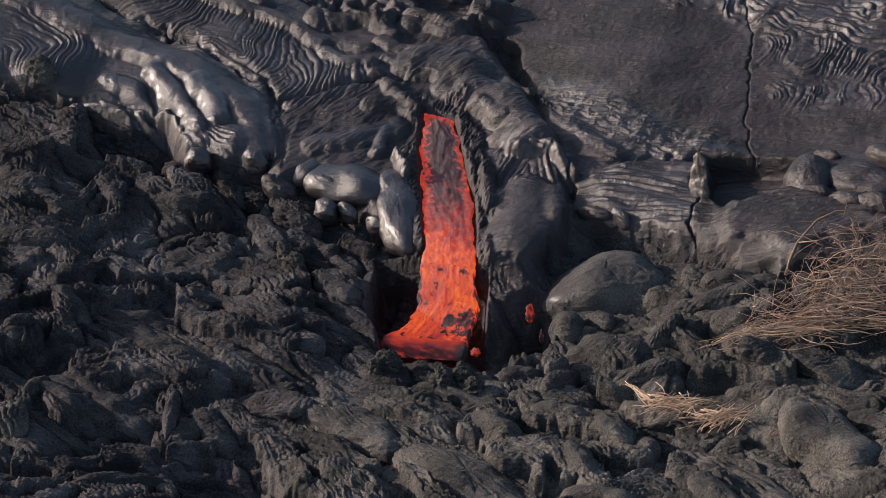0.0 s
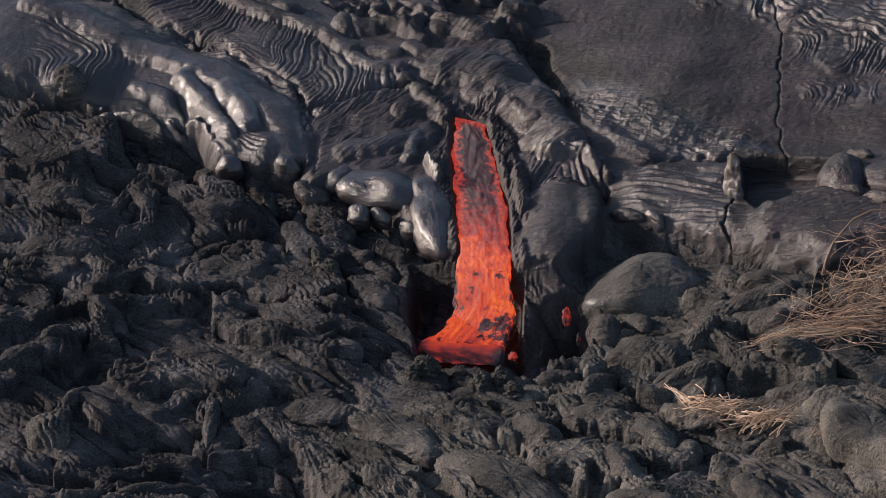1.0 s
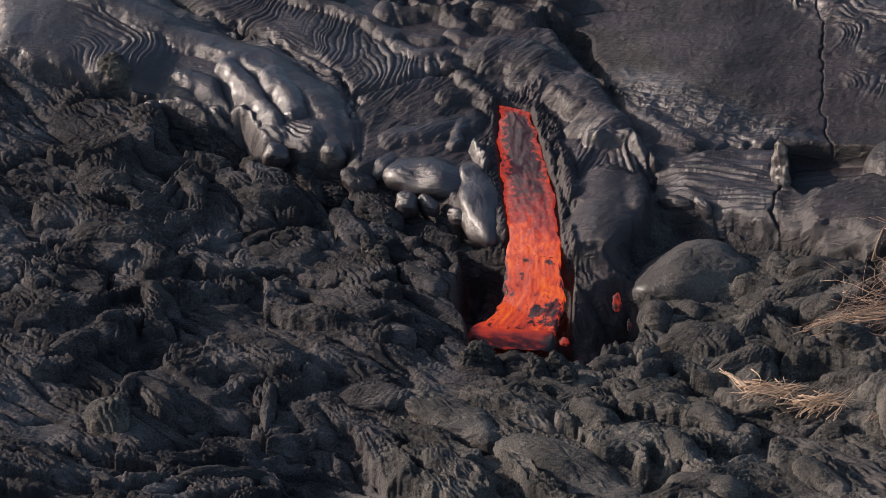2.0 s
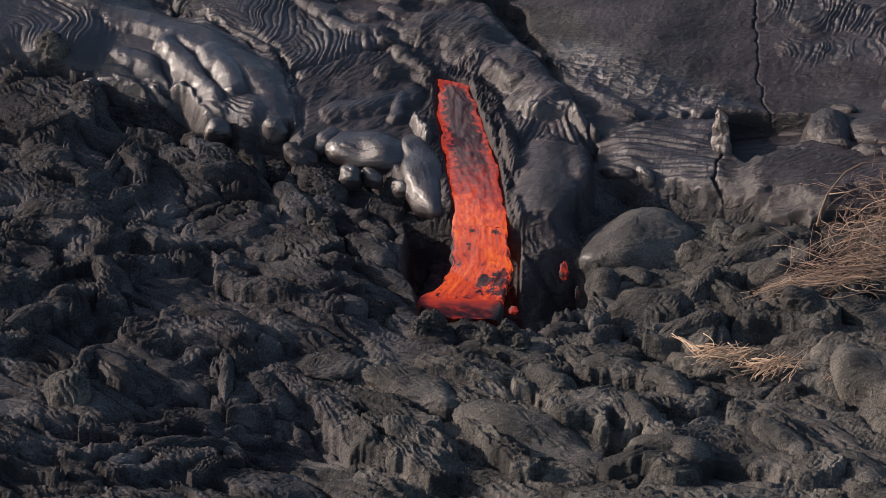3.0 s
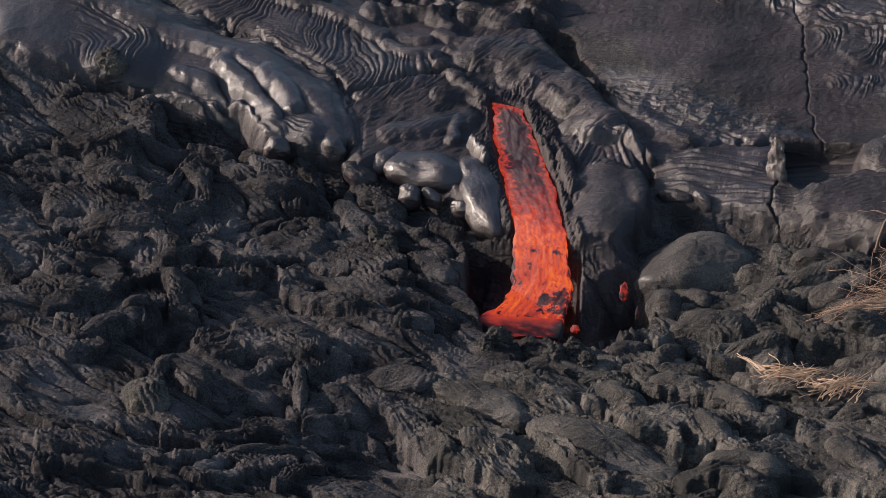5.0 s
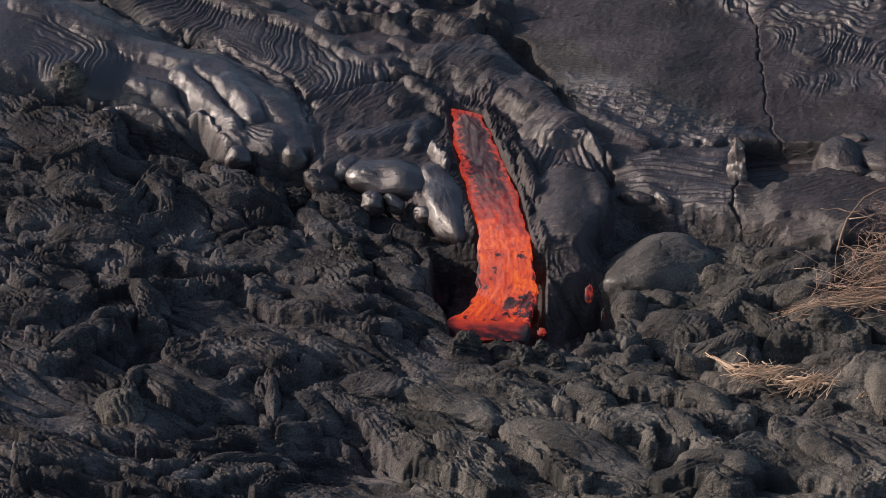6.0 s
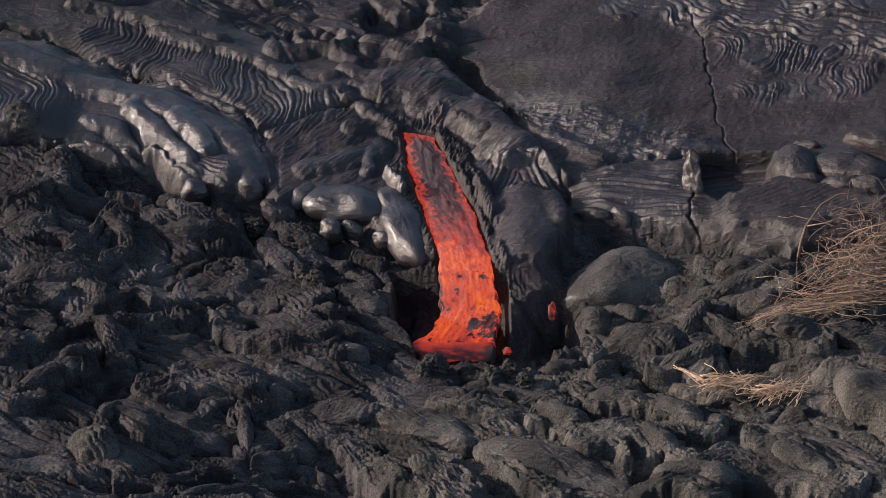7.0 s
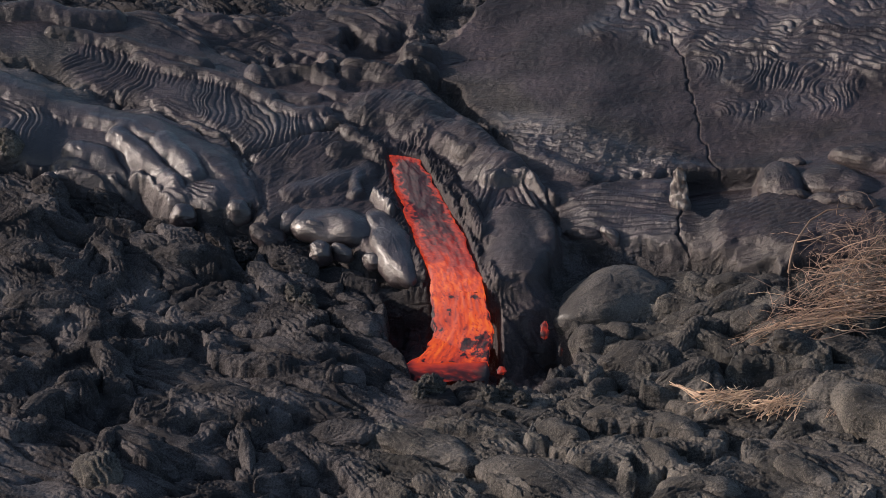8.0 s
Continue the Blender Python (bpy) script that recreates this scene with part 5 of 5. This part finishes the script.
ribbon("pool", [
    ((-0.342, 0.046, -1.018), (0.838, -0.132, -0.912)), ((-0.672, -0.189, -1.078), (0.858, -0.447, -0.948)), ((-0.667, -0.431, -1.131), (0.839, -0.685, -1.003)), ((-0.433, -0.640, -1.260), (0.719, -0.840, -1.180)),
], 40, 0.02, pool_heat, "dim red lava pool at the foot", 541)


def ember(foot, size, seed, label, level=0.40):
    n = 14
    th, ph = np.meshgrid(np.linspace(0, 2 * np.pi, 2 * n, endpoint=False), np.linspace(-1.2, 1.5, n))
    r = 1 + 0.35 * fbm(np.cos(th) * 2 + seed, ph * 2 + np.sin(th), 1.0, 3, seed=seed)
    X, Y, Z = (size[0] * r * np.cos(th) * np.cos(ph), size[1] * r * np.sin(th) * np.cos(ph), size[2] * r * np.sin(ph))
    k = np.arange(X.size).reshape(X.shape)
    q = np.stack([k[:-1], np.roll(k[:-1], -1, 1), np.roll(k[1:], -1, 1), k[1:]], -1).reshape(-1, 4)
    me = mesh_from("lava_breakout", np.stack([X, Y, Z], -1).reshape(-1, 3).tolist(), q.tolist() + [k[-1].tolist(), k[0, ::-1].tolist()])
    paint(me, "glow_level", np.clip(level + 0.3 * fbm(X * 14 + seed, Z * 9, 1.0, 3, seed=seed), 0.05, 0.8))
    me.materials.append(MOLTEN)
    ob = tagged(new("lava_breakout", me), label, "molten lava")
    ob.location = foot


ember((1.90, -0.29, -0.50), (0.075, 0.06, 0.17), 3, "small red lava breakout on the pit wall", 0.36)
ember((2.133, -0.759, -0.679), (0.035, 0.04, 0.12), 5, "faint red lava breakout on the pit wall", 0.10)
ember((1.016, -1.057, -0.868), (0.08, 0.07, 0.07), 8, "small glowing lava blob at the pit's edge")

# ---- dry plants ----
def straw(name, tint):
    m, nodes, links, bsdf = material(name)
    info = nodes.new("ShaderNodeObjectInfo")
    ramp = nodes.new("ShaderNodeValToRGB")
    ramp.color_ramp.elements[0].color, ramp.color_ramp.elements[1].color = tint
    links.new(info.outputs["Random"], ramp.inputs["Fac"])
    links.new(ramp.outputs["Color"], bsdf.inputs["Base Color"])
    bsdf.inputs["Roughness"].default_value = 0.7
    return m


TWIG = straw("dry_twig", ((0.07, 0.040, 0.030, 1), (0.34, 0.215, 0.150, 1)))
STRAW = straw("bleached_straw", ((0.24, 0.145, 0.092, 1), (0.64, 0.435, 0.285, 1)))
STALK = straw("dry_stalk", ((0.16, 0.095, 0.062, 1), (0.52, 0.335, 0.220, 1)))


def tube(name, pts, r0, r1, sides=5):
    pts = [Vector(p) for p in pts]
    verts, faces = [], []
    for i, p in enumerate(pts):
        d = (pts[min(i + 1, len(pts) - 1)] - pts[max(i - 1, 0)]).normalized()
        a = d.cross(Vector((0.3, 0.2, 1))).normalized()
        b = d.cross(a)
        r = r0 + (r1 - r0) * i / (len(pts) - 1)
        verts += [tuple(p + r * (math.cos(2 * math.pi * k / sides) * a + math.sin(2 * math.pi * k / sides) * b)) for k in range(sides)]
    for i in range(len(pts) - 1):
        for k in range(sides):
            n = (k + 1) % sides
            faces.append((i * sides + k, i * sides + n, (i + 1) * sides + n, (i + 1) * sides + k))
    faces += [tuple(range(sides))[::-1], tuple(range((len(pts) - 1) * sides, len(pts) * sides))]
    return mesh_from(name, verts, faces)


def strand(rng, start, end, arch, wave, steps=8):
    """A bent stem from start to end (x, y and the height over the ground's bowl)."""
    start, end = Vector(start), Vector(end)
    side = Vector((rng.uniform(-1, 1), rng.uniform(-1, 1), rng.uniform(-0.3, 0.6))) * wave
    kink = rng.uniform(1.0, 2.6)
    curl = Vector((rng.uniform(-1, 1), rng.uniform(-1, 1), rng.uniform(-0.5, 0.5))) * wave * 0.3
    twist = rng.uniform(3.0, 6.0)
    out = []
    for i in range(steps + 1):
        t = i / steps
        p = start.lerp(end, t) + Vector((0, 0, arch * 4 * t * (1 - t))) + side * math.sin(math.pi * kink * t) * (0.3 + t) + curl * math.sin(math.pi * twist * t)
        p.z = max(p.z + float(base_z(p.x, p.y)), ground_z(p.x, p.y) + 0.012)
        out.append(lay(*p))
    return out


rng = random.Random(7)
bush = tagged(new("dead_bush"), "dead dry bush of tangled pale brown twigs lying on lava", "dead bush")
TIPS = [(4.98, -2.72, 0.05), (5.32, -2.69, 0.10), (5.74, -2.48, 0.20), (6.09, -1.96, 0.30), (6.42, -1.65, 0.40), (6.65, -1.30, 0.50)]


def tip(t):
    k = min(int(t * 5), 4)
    return Vector(TIPS[k]).lerp(Vector(TIPS[k + 1]), t * 5 - k)


for i in range(190):
    t = rng.random() ** 1.25
    root = Vector((rng.uniform(6.9, 9.2), -3.35 + 1.9 * t + rng.gauss(0, 0.28), 0.10 + 0.40 * t + rng.uniform(-0.1, 0.15)))
    end = tip(t).lerp(root, rng.random() ** 1.6 * 0.8) + Vector((rng.gauss(0, 0.15), rng.gauss(0, 0.16), rng.uniform(-0.05, 0.14)))
    pale = rng.random() < 0.4
    part("twig", tube("twig", strand(rng, root, end, rng.uniform(-0.05, 0.25), rng.uniform(0.12, 0.46), 16), rng.uniform(0.006, 0.013), 0.004), STALK if pale else TWIG, bush)
for i in range(110):
    t = rng.random()
    mid = tip(t).lerp(Vector((8.4, -2.4 + 1.4 * t, 0.4)), rng.random()) + Vector((0, rng.gauss(0, 0.15), rng.uniform(-0.05, 0.15)))
    end = mid + Vector((rng.gauss(0.15, 0.30), rng.gauss(0.15, 0.40), rng.uniform(-0.05, 0.35)))
    part("twig", tube("twig", strand(rng, mid, end, rng.uniform(0.0, 0.08), rng.uniform(0.03, 0.10), 8), rng.uniform(0.005, 0.010), 0.003), TWIG, bush)
for i in range(80):
    a = Vector((rng.uniform(6.75, 8.6), rng.uniform(-1.35, -0.15), rng.uniform(0.15, 0.75)))
    b = a + Vector((rng.gauss(0.0, 0.45), rng.gauss(0, 0.35), rng.gauss(0.0, 0.22)))
    part("twig", tube("twig", strand(rng, a, b, rng.uniform(-0.05, 0.12), rng.uniform(0.06, 0.20), 10), rng.uniform(0.004, 0.008), 0.003), TWIG, bush)
tall = [(6.29, -0.86, 0.12), (6.36, -0.70, 0.32), (6.47, -0.50, 0.50), (6.62, -0.36, 0.60), (6.79, -0.21, 0.70), (7.09, -0.18, 0.80), (7.59, -0.29, 0.80)]
part("branch", tube("branch", [(x, y, base_z(x, y) + h) for x, y, h in tall], 0.030, 0.012, 6), STALK, bush, "bare pale branch standing up")
fork = [(6.47, -0.50, 0.50), (6.80, -0.62, 0.55), (7.20, -0.60, 0.60), (7.70, -0.75, 0.62)]
part("branch", tube("branch", [(x, y, base_z(x, y) + h) for x, y, h in fork], 0.013, 0.006, 6), STALK, bush, "thin pale forked branch")

tuft = tagged(new("dry_grass_bundle"), "flattened bundle of pale straw stalks on black lava", "dry grass")
for i in range(140):
    far = rng.random() < 0.5
    cx, cy = (rng.uniform(4.95, 5.65), -5.45) if far else (rng.uniform(4.2, 4.95), -4.80)
    cy = cy - 0.35 * (cx - (5.3 if far else 4.55)) + rng.gauss(0, 0.11)
    reach, lean = rng.uniform(0.15, 0.42), radians(rng.gauss(8 if far else 0, 36))
    dx, dy = reach * math.cos(lean), reach * 1.3 * math.sin(lean) - 0.1 * reach
    part("stalk", tube("stalk", strand(rng, (cx - dx, cy - dy, rng.uniform(0.02, 0.14)), (cx + dx, cy + dy, rng.uniform(0.05, 0.20)), rng.uniform(0, 0.06), rng.uniform(0.01, 0.08), 8), rng.uniform(0.006, 0.012), 0.004), STRAW, tuft)
for i in range(9):
    f = rng.uniform(0.0, 0.5)
    a = Vector((3.66 + 0.49 * f + rng.gauss(0, 0.02), -3.55 - 0.95 * f + rng.gauss(0, 0.05), 0.05))
    part("stalk", tube("stalk", strand(rng, (4.18 + rng.gauss(0, 0.05), -4.52 + rng.gauss(0, 0.06), 0.04), a, 0.02, 0.03, 8), rng.uniform(0.009, 0.015), 0.007), STRAW, tuft, "thick pale stalk")
for i in range(7):
    x = 6.0 + 0.22 * rng.random()
    part("stalk", tube("stalk", strand(rng, (x, -6.15, 0.0), (x + 0.12, -5.95 + rng.gauss(0, 0.06), 0.06), 0.02, 0.02, 5), 0.006, 0.003), STRAW, tuft)
